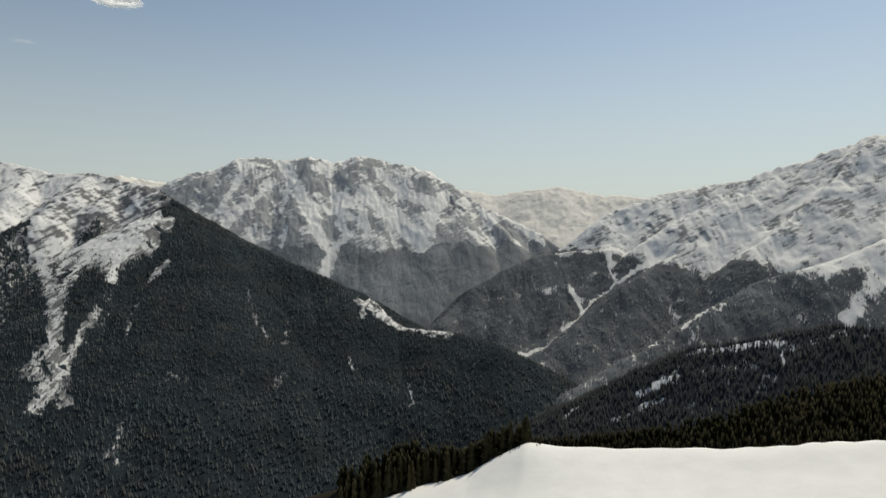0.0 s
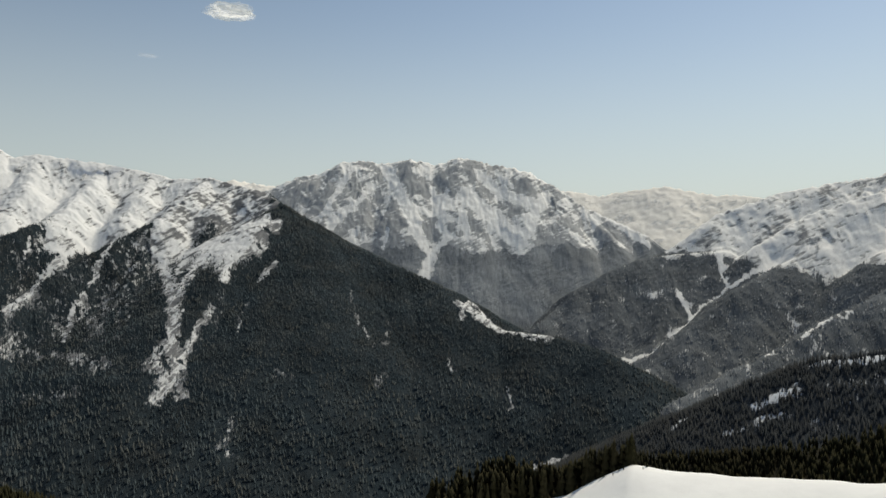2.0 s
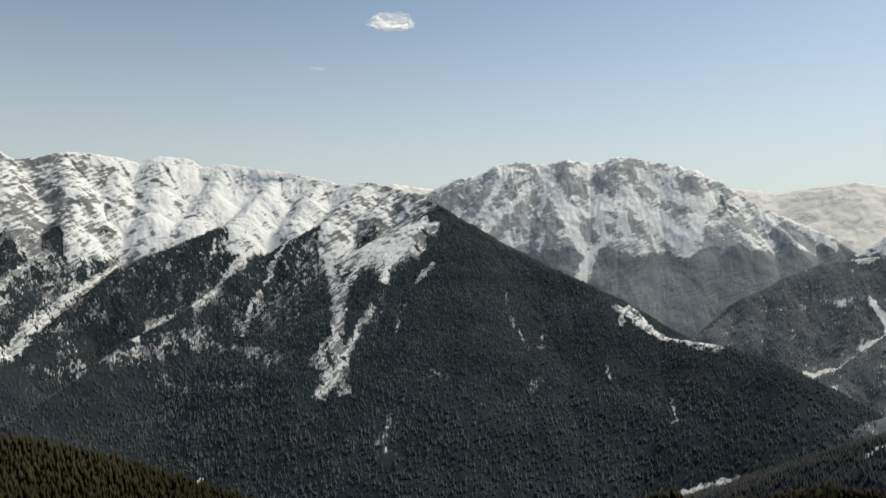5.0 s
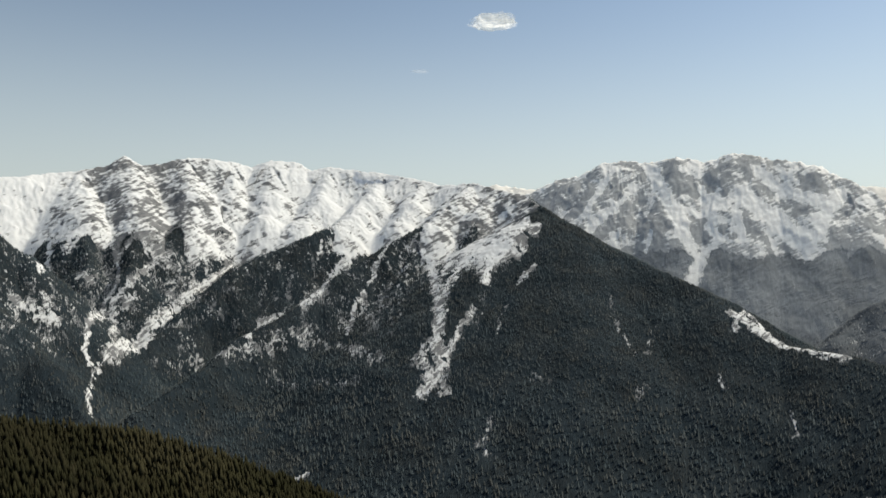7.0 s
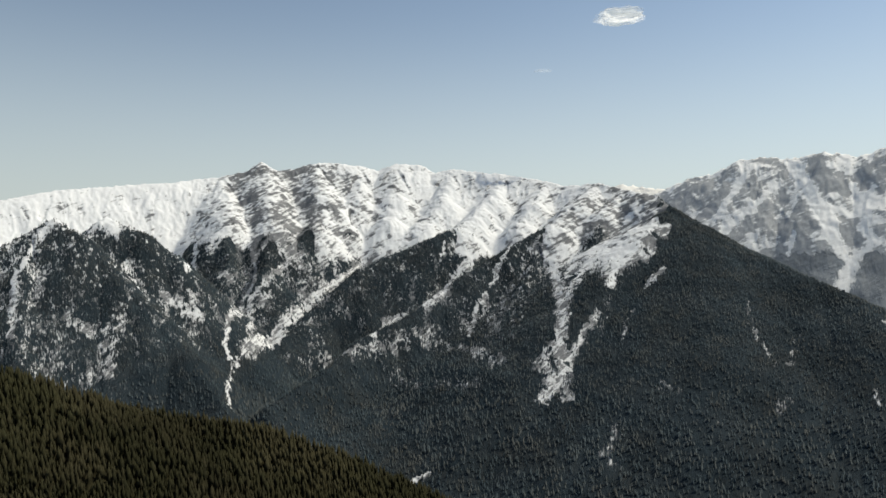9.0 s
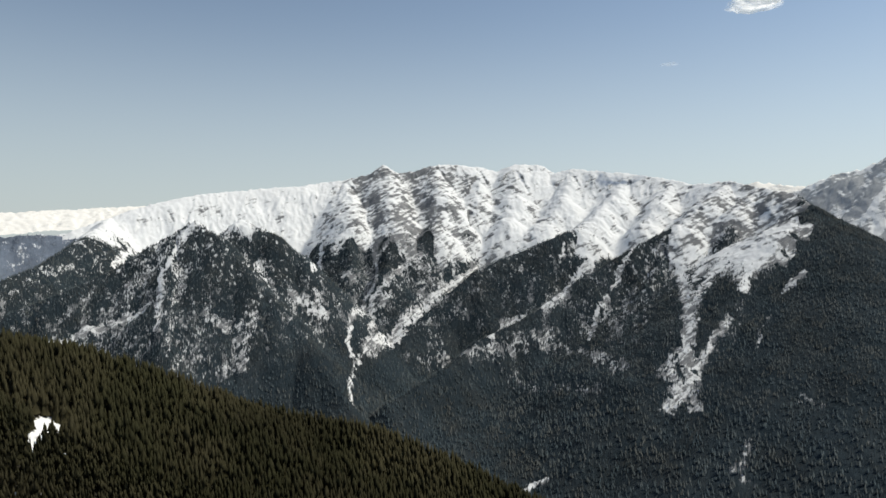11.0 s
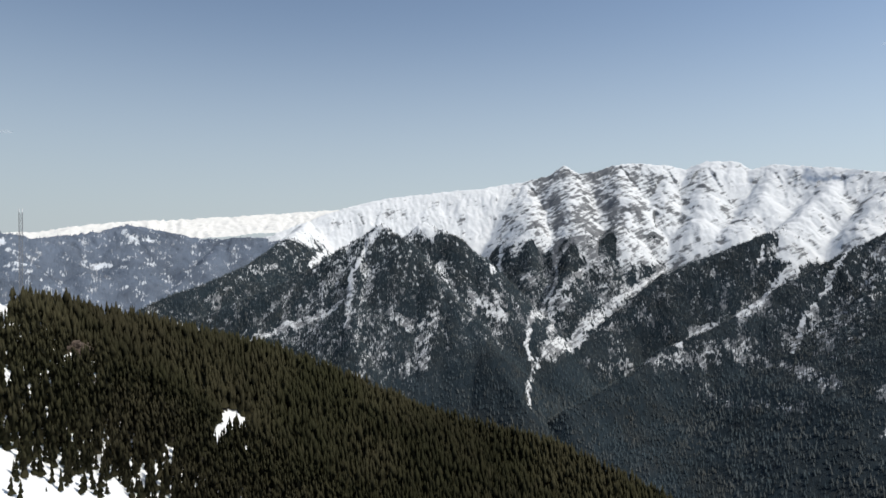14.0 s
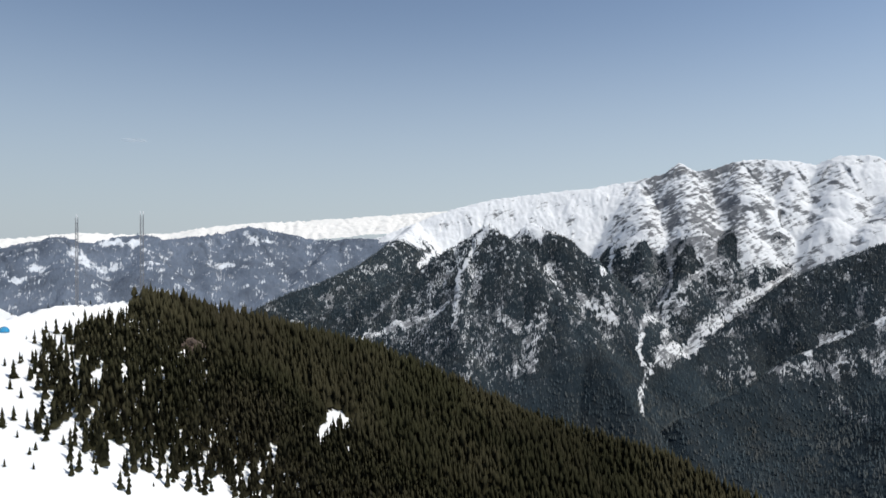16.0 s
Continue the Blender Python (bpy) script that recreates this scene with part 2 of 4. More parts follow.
def cloud_material(name, density):
    m, t, b = material(name, 1.0)
    t.nodes.remove(b)
    d, l, c = t.nodes.new("ShaderNodeBsdfDiffuse"), t.nodes.new("ShaderNodeBsdfTranslucent"), t.nodes.new("ShaderNodeBsdfTransparent")
    d.inputs[0].default_value = l.inputs[0].default_value = (0.97, 0.97, 0.97, 1)
    both, out = t.nodes.new("ShaderNodeMixShader"), t.nodes.new("ShaderNodeMixShader")
    both.inputs[0].default_value = 0.85
    link(t, d.outputs[0], both.inputs[1])
    link(t, l.outputs[0], both.inputs[2])
    # dense in the middle, thinning raggedly to nothing at the rim
    place = t.nodes.new("ShaderNodeTexCoord").outputs["Generated"]
    axes = t.nodes.new("ShaderNodeSeparateXYZ")
    link(t, place, axes.inputs[0])
    u = calc(t, "MULTIPLY", calc(t, "SUBTRACT", axes.outputs[0], 0.5), 2.0)
    v = calc(t, "MULTIPLY", calc(t, "SUBTRACT", axes.outputs[2], 0.5), 2.0)
    rho = calc(t, "SQRT", calc(t, "ADD", calc(t, "MULTIPLY", u, u), calc(t, "MULTIPLY", v, v)))
    ragged = calc(t, "MULTIPLY", calc(t, "SUBTRACT", noise_node(t, 2.6, 5.0, 0.6, place), 0.5), 1.3)
    thick = calc(t, "MULTIPLY", calc(t, "SUBTRACT", calc(t, "ADD", ragged, 0.92), rho), 2.0, True)
    link(t, calc(t, "MULTIPLY", thick, density), out.inputs[0])
    link(t, c.outputs[0], out.inputs[1])
    link(t, both.outputs[0], out.inputs[2])
    link(t, out.outputs[0], t.nodes["Material Output"].inputs["Surface"])
    return m


CLOUD, WISP = cloud_material("thin_cloud", 0.8), cloud_material("cloud_wisp", 0.12)

# ---- plan of the crests: x, y, z in metres from the first camera place ----
# crests placed to fit the camera's view, at guessed ranges kept within 5000 m
MASSIF = {
    "crest": [
        [(-3958, 704, -32), (-3907, 984, 49), (-3918, 1152, 114), (-3911, 1354, 192), (-3882, 1588, 250), (-3770, 1971, 301), (-3715, 2068, 306), (-3670, 2248, 338), (-3589, 2380, 358), (-3502, 2511, 402), (-3455, 2577, 451), (-3407, 2642, 406), (-3347, 2720, 415), (-3263, 2823, 458), (-3175, 2924, 454), (-3083, 3024, 439), (-3012, 3097, 416), (-2938, 3168, 458), (-2824, 3273, 449), (-2759, 3303, 403), (-2648, 3356, 420), (-2375, 3498, 384), (-2128, 3540, 334), (-1992, 3561, 299), (-1782, 3561, 308), (-1611, 3512, 258), (-1423, 3398, 221), (-1222, 3210, 137)],
    ],
    "shoulder": [
        [(-1232, 3137, 124), (-1129, 3133, 73), (-884, 3075, -35), (-640, 2982, -135), (-429, 2868, -211), (-314, 2782, -273), (-183, 2694, -358), (14, 2600, -366), (196, 2492, -400), (287, 2403, -469), (337, 2275, -565)],
    ],
    "spurs": [
        [(-3455, 2577, 448), (-3105, 2378, 225), (-2824, 2203, 68), (-2638, 2000, -116)],
        [(-3083, 3024, 439), (-2888, 2793, 237), (-2732, 2565, 43), (-2692, 2490, -22), (-2680, 2193, -150), (-2643, 1942, -266), (-2591, 1805, -375)],
        [(-2375, 3498, 384), (-2283, 3256, 235), (-2212, 2885, 63), (-2285, 2641, -20), (-2397, 2367, -134), (-2407, 2101, -289), (-2356, 1877, -410), (-2312, 1682, -494)],
        [(-1782, 3561, 308), (-1769, 3286, 189), (-1767, 3057, 74), (-1868, 2815, -40), (-1976, 2523, -191), (-2028, 2280, -327), (-2072, 2056, -403), (-2036, 1872, -478), (-1941, 1513, -559)],
        [(-1798, 3003, 41), (-1693, 2691, -188), (-1623, 2376, -374), (-1486, 2043, -547), (-1302, 1743, -675)],
        [(-1611, 3512, 258), (-1611, 3256, 140), (-1532, 3015, -13), (-1462, 2804, -184), (-1319, 2562, -390)],
        [(-1222, 3210, 129), (-1238, 2966, -60), (-1205, 2674, -302), (-1109, 2332, -523), (-939, 1914, -692)],
        [(-3589, 2380, 358), (-3272, 2227, 194), (-3021, 2062, 68), (-2777, 1886, -116)],
        [(-3263, 2823, 455), (-2928, 2600, 229), (-2766, 2404, 70), (-2687, 2232, -28)],
        [(-2938, 3168, 455), (-2731, 2951, 254), (-2616, 2785, 120)],
        [(-2648, 3356, 417), (-2509, 3108, 237), (-2449, 2870, 89)],
        [(-2128, 3540, 334), (-2035, 3303, 198), (-1977, 3103, 86)],
    ],
    "cone": [
        [(-2920, 1421, 90), (-2775, 1491, 22), (-2644, 1565, -69), (-2533, 1599, -181), (-2364, 1604, -359), (-2175, 1528, -517)],
        [(-2854, 1193, 75), (-2731, 1228, 10), (-2576, 1282, -104), (-2410, 1325, -232), (-2217, 1366, -379), (-1991, 1352, -537)],
        [(-2905, 1204, 77), (-2910, 1037, -22), (-2902, 884, -117), (-2900, 666, -209), (-2882, 455, -294)],
        [(-2840, 1090, 3), (-2610, 988, -194), (-2379, 891, -375)],
        [(-3918, 1152, 114), (-3364, 892, 2), (-3200, 696, -102), (-3085, 430, -193), (-2998, 239, -265), (-2899, 64, -373)],
    ],
}
BACK_MOUNTAIN = {
    "crest": [
        [(-2127, 4135, 245), (-1756, 4252, 271), (-1541, 4281, 370), (-1401, 4276, 387), (-1274, 4316, 458), (-1144, 4352, 472), (-1006, 4366, 450), (-830, 4372, 479), (-692, 4396, 443), (-535, 4418, 492), (-339, 4437, 448), (-122, 4398, 402), (55, 4350, 299), (229, 4294, 174), (398, 4231, 87), (561, 4162, 11), (669, 4096, -72)],
    ],
    "spurs": [
        [(-1541, 4281, 370), (-1395, 4152, 215), (-1250, 4010, 45), (-1063, 3804, -204)],
        [(-1242, 4325, 459), (-1156, 4142, 248), (-1081, 3986, 45), (-899, 3898, -82)],
        [(-830, 4372, 479), (-868, 4211, 287), (-762, 4008, 46), (-707, 3886, -81)],
        [(-692, 4396, 443), (-628, 4203, 219), (-476, 4072, 31), (-386, 3831, -266)],
        [(-535, 4418, 492), (-397, 4282, 294), (-214, 4114, 83), (-127, 3998, -49), (-135, 3798, -325)],
        [(-339, 4437, 448), (-188, 4276, 259), (20, 4120, 50), (51, 3900, -174)],
        [(-87, 4399, 391), (88, 4199, 153), (215, 4014, -49), (238, 3843, -265)],
        [(229, 4294, 174), (384, 4082, -16), (434, 3926, -175)],
    ],
}
FAR_RANGE = {
    "crest": [
        [(-2300, 4270, 288), (-2032, 4404, 362), (-1866, 4477, 332), (-1443, 4630, 277), (-331, 4849, 274), (180, 4857, 303), (375, 4835, 263), (531, 4821, 294), (798, 4784, 324), (1022, 4741, 271), (1309, 4670, 249), (1715, 4537, 133)],
    ],
    "spurs": [
        [(531, 4821, 294), (650, 4554, 94), (764, 4354, -51)],
        [(1131, 4716, 263), (935, 4504, 57)],
        [(297, 4841, 275), (361, 4636, 95)],
    ],
}
RIGHT_MOUNTAIN = {
    "crest": [
        [(660, 3945, -79), (854, 3959, 44), (957, 3987, 125), (1254, 4008, 227), (1444, 3997, 263), (1712, 3944, 308), (1869, 3873, 378), (1993, 3810, 391), (2064, 3772, 448), (2156, 3721, 466), (2243, 3669, 519), (2348, 3602, 516), (2561, 3454, 434), (2883, 3190, 305)],
    ],
    "spurs": [
        [(1712, 3944, 308), (1519, 3701, 124), (1336, 3611, 18), (1143, 3466, -110), (847, 3293, -239), (595, 3093, -401), (432, 2918, -534), (321, 2681, -667)],
        [(2243, 3669, 519), (1965, 3484, 273), (1699, 3399, 73), (1459, 3291, -63)],
        [(2205, 2971, 210), (1834, 2803, 5), (1609, 2766, -79), (1441, 2745, -130), (1236, 2734, -186), (1030, 2657, -278), (848, 2563, -367), (624, 2421, -442), (400, 2265, -526)],
        [(1254, 4008, 227), (1139, 3834, 49), (1028, 3658, -102)],
        [(1993, 3810, 391), (1651, 3731, 216), (1317, 3724, 109), (1055, 3651, -42)],
        [(929, 3736, -74), (657, 3743, -93), (472, 3720, -120), (314, 3637, -186), (162, 3546, -274), (17, 3400, -401), (-89, 3249, -543)],
        [(657, 3743, -93), (579, 3452, -322), (488, 3213, -483)],
    ],
}
LEFT_HILLS = {
    "crest": [
        [(-3671, -1317, -39), (-3768, -1048, -28), (-3806, -921, -28), (-3792, -775, -2), (-3767, -661, 23), (-3788, -555, -7), (-3854, -466, 13), (-3873, -325, 33), (-3937, -183, 11), (-4050, 97, 43), (-4099, 218, 81), (-4093, 372, 54), (-4024, 586, 6), (-3938, 828, 19), (-3851, 1004, 1)],
    ],
    "spurs": [
        [(-3767, -661, 23), (-3480, -567, -101), (-3182, -527, -251)],
        [(-3873, -325, 33), (-3532, -224, -105), (-3231, -216, -263)],
        [(-4099, 218, 81), (-3749, 238, -87), (-3447, 281, -240)],
        [(-3806, -921, -28), (-3431, -774, -170)],
        [(-3958, 704, 13), (-3676, 546, -116), (-3442, 359, -242)],
        [(-3995, -75, 29), (-3648, 21, -139), (-3349, 54, -254)],
    ],
}
PALE_RANGE = {
    "crest": [
        [(-4563, -1673, -4), (-4730, -1180, 13), (-4830, -747, 53), (-4870, -494, 40), (-4897, -226, 56), (-4907, -52, 90), (-4908, 272, 123), (-4887, 608, 141), (-4847, 912, 163), (-4796, 1180, 184), (-4729, 1447, 205), (-4550, 1968, 228)],
    ],
    "spurs": [
        [(-4847, 912, 163), (-4578, 943, 36)],
        [(-4910, 199, 119), (-4700, 92, 16)],
        [(-4897, -226, 56), (-4740, -182, -38)],
    ],
}
WOODED_SPUR = {
    "crest": [
        [(1177, 1295, -150), (1046, 1403, -180), (942, 1475, -205), (858, 1514, -204), (751, 1547, -227), (604, 1589, -260), (481, 1610, -316), (351, 1612, -396), (219, 1605, -448), (126, 1595, -495), (22, 1580, -562)],
    ],
    "spurs": [
    ],
}
KNOLL = [(-52, 346, -146), (-24, 354, -135), (-1, 360, -130), (14, 362, -125), (29, 364, -116), (44, 363, -109), (64, 362, -110), (93, 358, -110), (120, 352, -108), (146, 345, -106), (171, 339, -103), (188, 336, -100), (211, 328, -97), (248, 314, -92)]
BAND = [(542, 654, -129), (453, 708, -155), (397, 729, -183), (319, 755, -218), (201, 774, -234), (105, 773, -243), (42, 759, -257), (-50, 738, -281)]
HILL = [(-446, -9, -32), (-474, 12, -34), (-500, 34, -31), (-567, 71, -33), (-588, 87, -41), (-650, 144, -63), (-680, 244, -97), (-671, 356, -149), (-618, 447, -178), (-581, 488, -189), (-530, 524, -218), (-485, 545, -242)]
# the snow lines below are cast from the camera's view onto these slopes
SOUTH_GULLIES = [   # lines in plan, half width, fullness of the snow in them
    ([(-1933, 3224), (-1707, 2958), (-1662, 2873), (-1505, 2650), (-1369, 2451), (-1297, 2318), (-1248, 2226), (-1193, 2165), (-1189, 2084), (-1200, 2030)], 21, 1),
    ([(-1288, 2230), (-1284, 2148), (-1222, 2102)], 25, 0.64),
    ([(-1419, 2834), (-1416, 2700), (-1399, 2572), (-1381, 2472)], 20, 1),
    ([(-1214, 2435), (-1215, 2326), (-1203, 2223), (-1193, 2146), (-1125, 2065)], 17, 0.74),
    ([(-1667, 3137), (-1602, 2963), (-1468, 2671)], 18, 1),
    ([(-1326, 2835), (-1270, 2693), (-1237, 2585)], 13, 1),
    ([(-1219, 2540), (-1186, 2449), (-1159, 2373)], 16, 0.32),
    ([(-1093, 2763), (-1109, 2687), (-1119, 2657)], 11, 1),
    ([(-1106, 2523), (-1101, 2437), (-1067, 2356)], 8, 0.4),
    ([(-1911, 3105), (-1919, 2986), (-1850, 2762), (-1850, 2694), (-1834, 2627)], 8, 1),
    ([(-1831, 2580), (-1833, 2519), (-1814, 2473), (-1750, 2351)], 14, 0.83),
]
MIDDLE_GULLIES = [   # lines in plan, half width, fullness of the snow in them
    ([(-2220, 2938), (-2122, 2882), (-2053, 2814), (-2043, 2710), (-2061, 2646), (-1975, 2478), (-1995, 2367)], 17, 1),
    ([(-1995, 2367), (-2123, 2360), (-2160, 2292), (-2062, 2108)], 22, 0.83),
    ([(-2188, 2738), (-2159, 2659)], 6, 0.83),
    ([(-2561, 2581), (-2546, 2527), (-2491, 2364), (-2478, 2247), (-2461, 2132)], 15, 1),
    ([(-2461, 2132), (-2432, 2015), (-2399, 1915), (-2375, 1799), (-2281, 1655)], 29, 0.78),
    ([(-2323, 1735), (-2380, 1886)], 12, 1.1),
    ([(-2690, 2490), (-2595, 2356), (-2524, 2315), (-2488, 2272)], 7, 1),
    ([(-2529, 1941), (-2524, 1880), (-2511, 1829), (-2387, 1755)], 22, 0.64),
    ([(-2858, 2073), (-2729, 2006), (-2606, 1916), (-2596, 1847), (-2408, 1667), (-2346, 1602), (-2260, 1557)], 9, 1),
    ([(-2641, 2215), (-2633, 2096), (-2568, 1955), (-2564, 1866), (-2436, 1712)], 12, 0.83),
    ([(-2279, 1630), (-2222, 1543), (-2067, 1430), (-2015, 1406)], 5, 1),
]
CONE_GULLIES = [   # lines in plan, half width, fullness of the snow in them
    ([(-3240, 2058), (-3165, 1966), (-3023, 1875), (-2563, 1570)], 9, 1),
    ([(-2754, 1840), (-2695, 1872)], 13, 0.74),
    ([(-2684, 1377), (-2600, 1367), (-2530, 1363)], 10, 0.83),
    ([(-2505, 1445), (-2455, 1484), (-2405, 1522), (-2470, 1538)], 24, 0.69),
    ([(-2520, 1580), (-2459, 1603), (-2384, 1602)], 10, 0.43),
    ([(-2392, 1169), (-2386, 1221), (-2335, 1178)], 34, 0.45),
    ([(-2410, 1088), (-2435, 1048)], 25, 0.4),
    ([(-2844, 1157), (-2774, 1069), (-2705, 997), (-2600, 958), (-2480, 913)], 10, 1),
    ([(-2473, 1077), (-2388, 1156), (-2277, 1129), (-2286, 1047)], 38, 0.45),
    ([(-3252, 980), (-3683, 1221), (-3742, 1403)], 13, 1),
    ([(-2727, 619), (-2717, 748), (-2676, 872), (-2642, 931)], 14, 0.83),
    ([(-2842, 777), (-2782, 629)], 20, 0.37),
    ([(-2509, 846), (-2555, 993)], 18, 0.37),
    ([(-3007, 486), (-3109, 616), (-3219, 812)], 20, 0.36),
]
WOOD_OPENINGS = [   # lines in plan, half width, fullness of the snow in them
    ([(-1388, 1580), (-1379, 1620), (-1359, 1648)], 8, 1.1),
    ([(-2301, 1998), (-2041, 1979), (-1970, 2196), (-1901, 2332)], 45, 0.36),
    ([(-1921, 2078), (-1701, 2029), (-1459, 2020)], 38, 0.27),
    ([(-1824, 2313), (-1445, 2138)], 34, 0.35),
    ([(-2278, 1835), (-2214, 2014)], 28, 0.25),
    ([(-924, 1981), (-914, 1923)], 20, 0.3),
    ([(-872, 2197), (-796, 2192)], 24, 0.27),
    ([(-851, 1865), (-921, 1902)], 14, 0.29),
    ([(-763, 2725), (-720, 2612), (-672, 2542), (-604, 2452)], 10, 0.37),
    ([(-567, 2478), (-569, 2641)], 14, 0.3),
    ([(-337, 2455), (-304, 2379)], 6, 0.43),
    ([(-547, 2261), (-530, 2322)], 18, 0.32),
    ([(-75, 1999), (-37, 2024), (7, 2033), (68, 2048)], 10, 0.95),
    ([(-118, 2358), (-102, 2302), (-103, 2254)], 6, 0.6),
]
SHOULDER_CLEARING = [
    ([(-312, 2669), (-289, 2874), (-204, 2672), (-93, 2649), (44, 3352)], 11, 1.0),
    ([(-330, 2775), (-255, 2715), (-183, 2680), (-90, 2640), (14, 2590)], 22, 1.1),
]
BACK_MOUNTAIN_SNOW = [   # lines in plan, half width, fullness of the snow in them
    ([(-977, 4318), (-897, 4188), (-779, 4017), (-712, 3915), (-655, 3860), (-612, 3827), (-643, 3700)], 27, 1.1),
    ([(-727, 4351), (-701, 4274)], 22, 1),
    ([(-794, 4274), (-744, 4283)], 16, 0.9),
    ([(-596, 3991), (-540, 3935), (-577, 3865), (-617, 3818)], 18, 1),
    ([(-680, 4213), (-615, 4118), (-579, 3986)], 22, 0.8),
    ([(-455, 4187), (-363, 4107), (-260, 4059), (-158, 3984)], 40, 1.1),
    ([(-306, 4016), (-223, 3981), (-124, 3938)], 19, 1),
    ([(-303, 3976), (-266, 3906)], 9, 0.9),
    ([(-401, 4337), (-290, 4250), (-184, 4199), (-81, 4179)], 27, 0.9),
    ([(-298, 4361), (-205, 4279)], 16, 0.8),
    ([(20, 4275), (-47, 4131), (-78, 4035)], 27, 0.8),
    ([(-476, 4072), (-430, 3956)], 16, 0.8),
    ([(-1409, 4096)], 12, 0.9),
    ([(-1209, 4209), (-1252, 4071), (-1285, 3968), (-1353, 3929)], 19, 0.9),
    ([(-1021, 4209), (-1102, 4065), (-1173, 3970), (-1216, 3898)], 20, 0.8),
    ([(-886, 3912), (-886, 3814)], 8, 0.9),
    ([(-1061, 3910), (-1090, 3844)], 9, 0.8),
    ([(177, 4040), (215, 4014)], 19, 1),
    ([(397, 4225), (492, 4150), (585, 4090)], 19, 0.8),
]
RIGHT_MOUNTAIN_SNOW = [   # lines in plan, half width, fullness of the snow in them
    ([(884, 3740), (870, 3587), (867, 3481)], 7, 1),
    ([(1177, 3566), (1046, 3515), (926, 3491), (852, 3477), (744, 3436), (666, 3321), (577, 3273)], 10, 0.95),
    ([(645, 3505), (676, 3442), (682, 3334)], 13, 1),
    ([(577, 3273), (481, 3086), (431, 3174), (368, 3190)], 17, 0.9),
    ([(385, 3019), (406, 2871)], 13, 1.1),
    ([(404, 2806), (390, 2671)], 4, 0.8),
    ([(674, 3930), (745, 3885), (819, 3788)], 8, 1),
    ([(870, 2564), (952, 2620), (1003, 2643)], 6, 0.8),
    ([(1050, 2642), (1070, 2660)], 7, 1),
    ([(1478, 2688), (1543, 2734), (1808, 3107)], 14, 1),
    ([(1469, 2518), (1579, 2583), (1684, 2650)], 24, 0.62),
    ([(1580, 3274), (1583, 3202), (1579, 3141)], 14, 1),
    ([(718, 2469), (787, 2532)], 6, 0.6),
    ([(1045, 3239), (1053, 3144)], 16, 0.3),
    ([(501, 3496), (576, 3517)], 16, 0.35),
]
SPUR_SNOW = [   # lines in plan, half width, fullness of the snow in them
    ([(573, 1591), (631, 1560), (688, 1545), (734, 1524)], 20, 0.75),
    ([(587, 1509), (659, 1479)], 22, 0.5),
    ([(442, 1541), (473, 1540), (494, 1526)], 17, 0.9),
    ([(370, 1502), (395, 1480), (433, 1486), (474, 1482)], 12, 0.75),
    ([(281, 1587), (307, 1623), (332, 1618)], 8, 0.85),
    ([(713, 1454), (756, 1504)], 10, 0.8),
    ([(653, 1412), (680, 1434)], 14, 0.5),
    ([(509, 1444), (537, 1409)], 20, 0.4),
    ([(788, 1496), (820, 1488), (882, 1490), (909, 1464)], 12, 0.55),
    ([(513, 1511), (534, 1562)], 8, 0.7),
    ([(603, 1460), (556, 1461)], 14, 0.35),
]
LEFT_HILLS_SNOW = [   # lines of snow-filled gullies and clearings in plan, their half width, their fullness
    ([(-3820, -464), (-3780, -393), (-3791, -329)], 20, 1.1),
    ([(-3640, -564), (-3584, -483), (-3598, -415)], 26, 0.8),
    ([(-3541, -713), (-3420, -655)], 22, 0.6),
    ([(-3548, -238), (-3540, -202)], 19, 0.7),
    ([(-3758, 31), (-3754, 127)], 23, 0.6),
    ([(-3446, -780), (-3430, -742)], 19, 0.7),
    ([(-3990, 202), (-3934, 259), (-3950, 334)], 18, 0.7),
]


# ---- land forms ----
def hash2(i, j, seed):
    h = (i * 374761393 + j * 668265263 + seed * 974634571).astype(np.int64) & 0xFFFFFFFF
    h = ((h ^ (h >> 13)) * 1274126177) & 0xFFFFFFFF
    return (h ^ (h >> 16)) & 0xFFFFFFFF


def pn(x, y, seed):
    """Gradient noise, about -0.7 to 0.7."""
    i, j = np.floor(x).astype(np.int64), np.floor(y).astype(np.int64)
    fx, fy = x - i, y - j
    u, v = fx * fx * fx * (fx * (fx * 6 - 15) + 10), fy * fy * fy * (fy * (fy * 6 - 15) + 10)
    out = 0
    for a, wa in ((0, 1 - u), (1, u)):
        for b, wb in ((0, 1 - v), (1, v)):
            ang = hash2(i + a, j + b, seed) * (2 * math.pi / 4294967296.0)
            out = out + wa * wb * (np.cos(ang) * (fx - a) + np.sin(ang) * (fy - b))
    return out


def fbm(x, y, seed, octaves=4, gain=0.5):
    s, a = 0, 1.0
    for k in range(octaves):
        s = s + a * pn(x * 2 ** k, y * 2 ** k, seed + 17 * k)
        a *= gain
    return s


def ridged(x, y, seed, octaves=4):
    s, a = 0, 1.0
    for k in range(octaves):
        s = s + a * (0.5 - 2 * np.abs(pn(x * 2 ** k, y * 2 ** k, seed + 31 * k)))
        a *= 0.5
    return s


def step(a, b, x):
    u = np.clip((x - a) / (b - a), 0, 1)
    return u * u * (3 - 2 * u)


CX, CY = -15.0, 65.0        # the middle of the flight


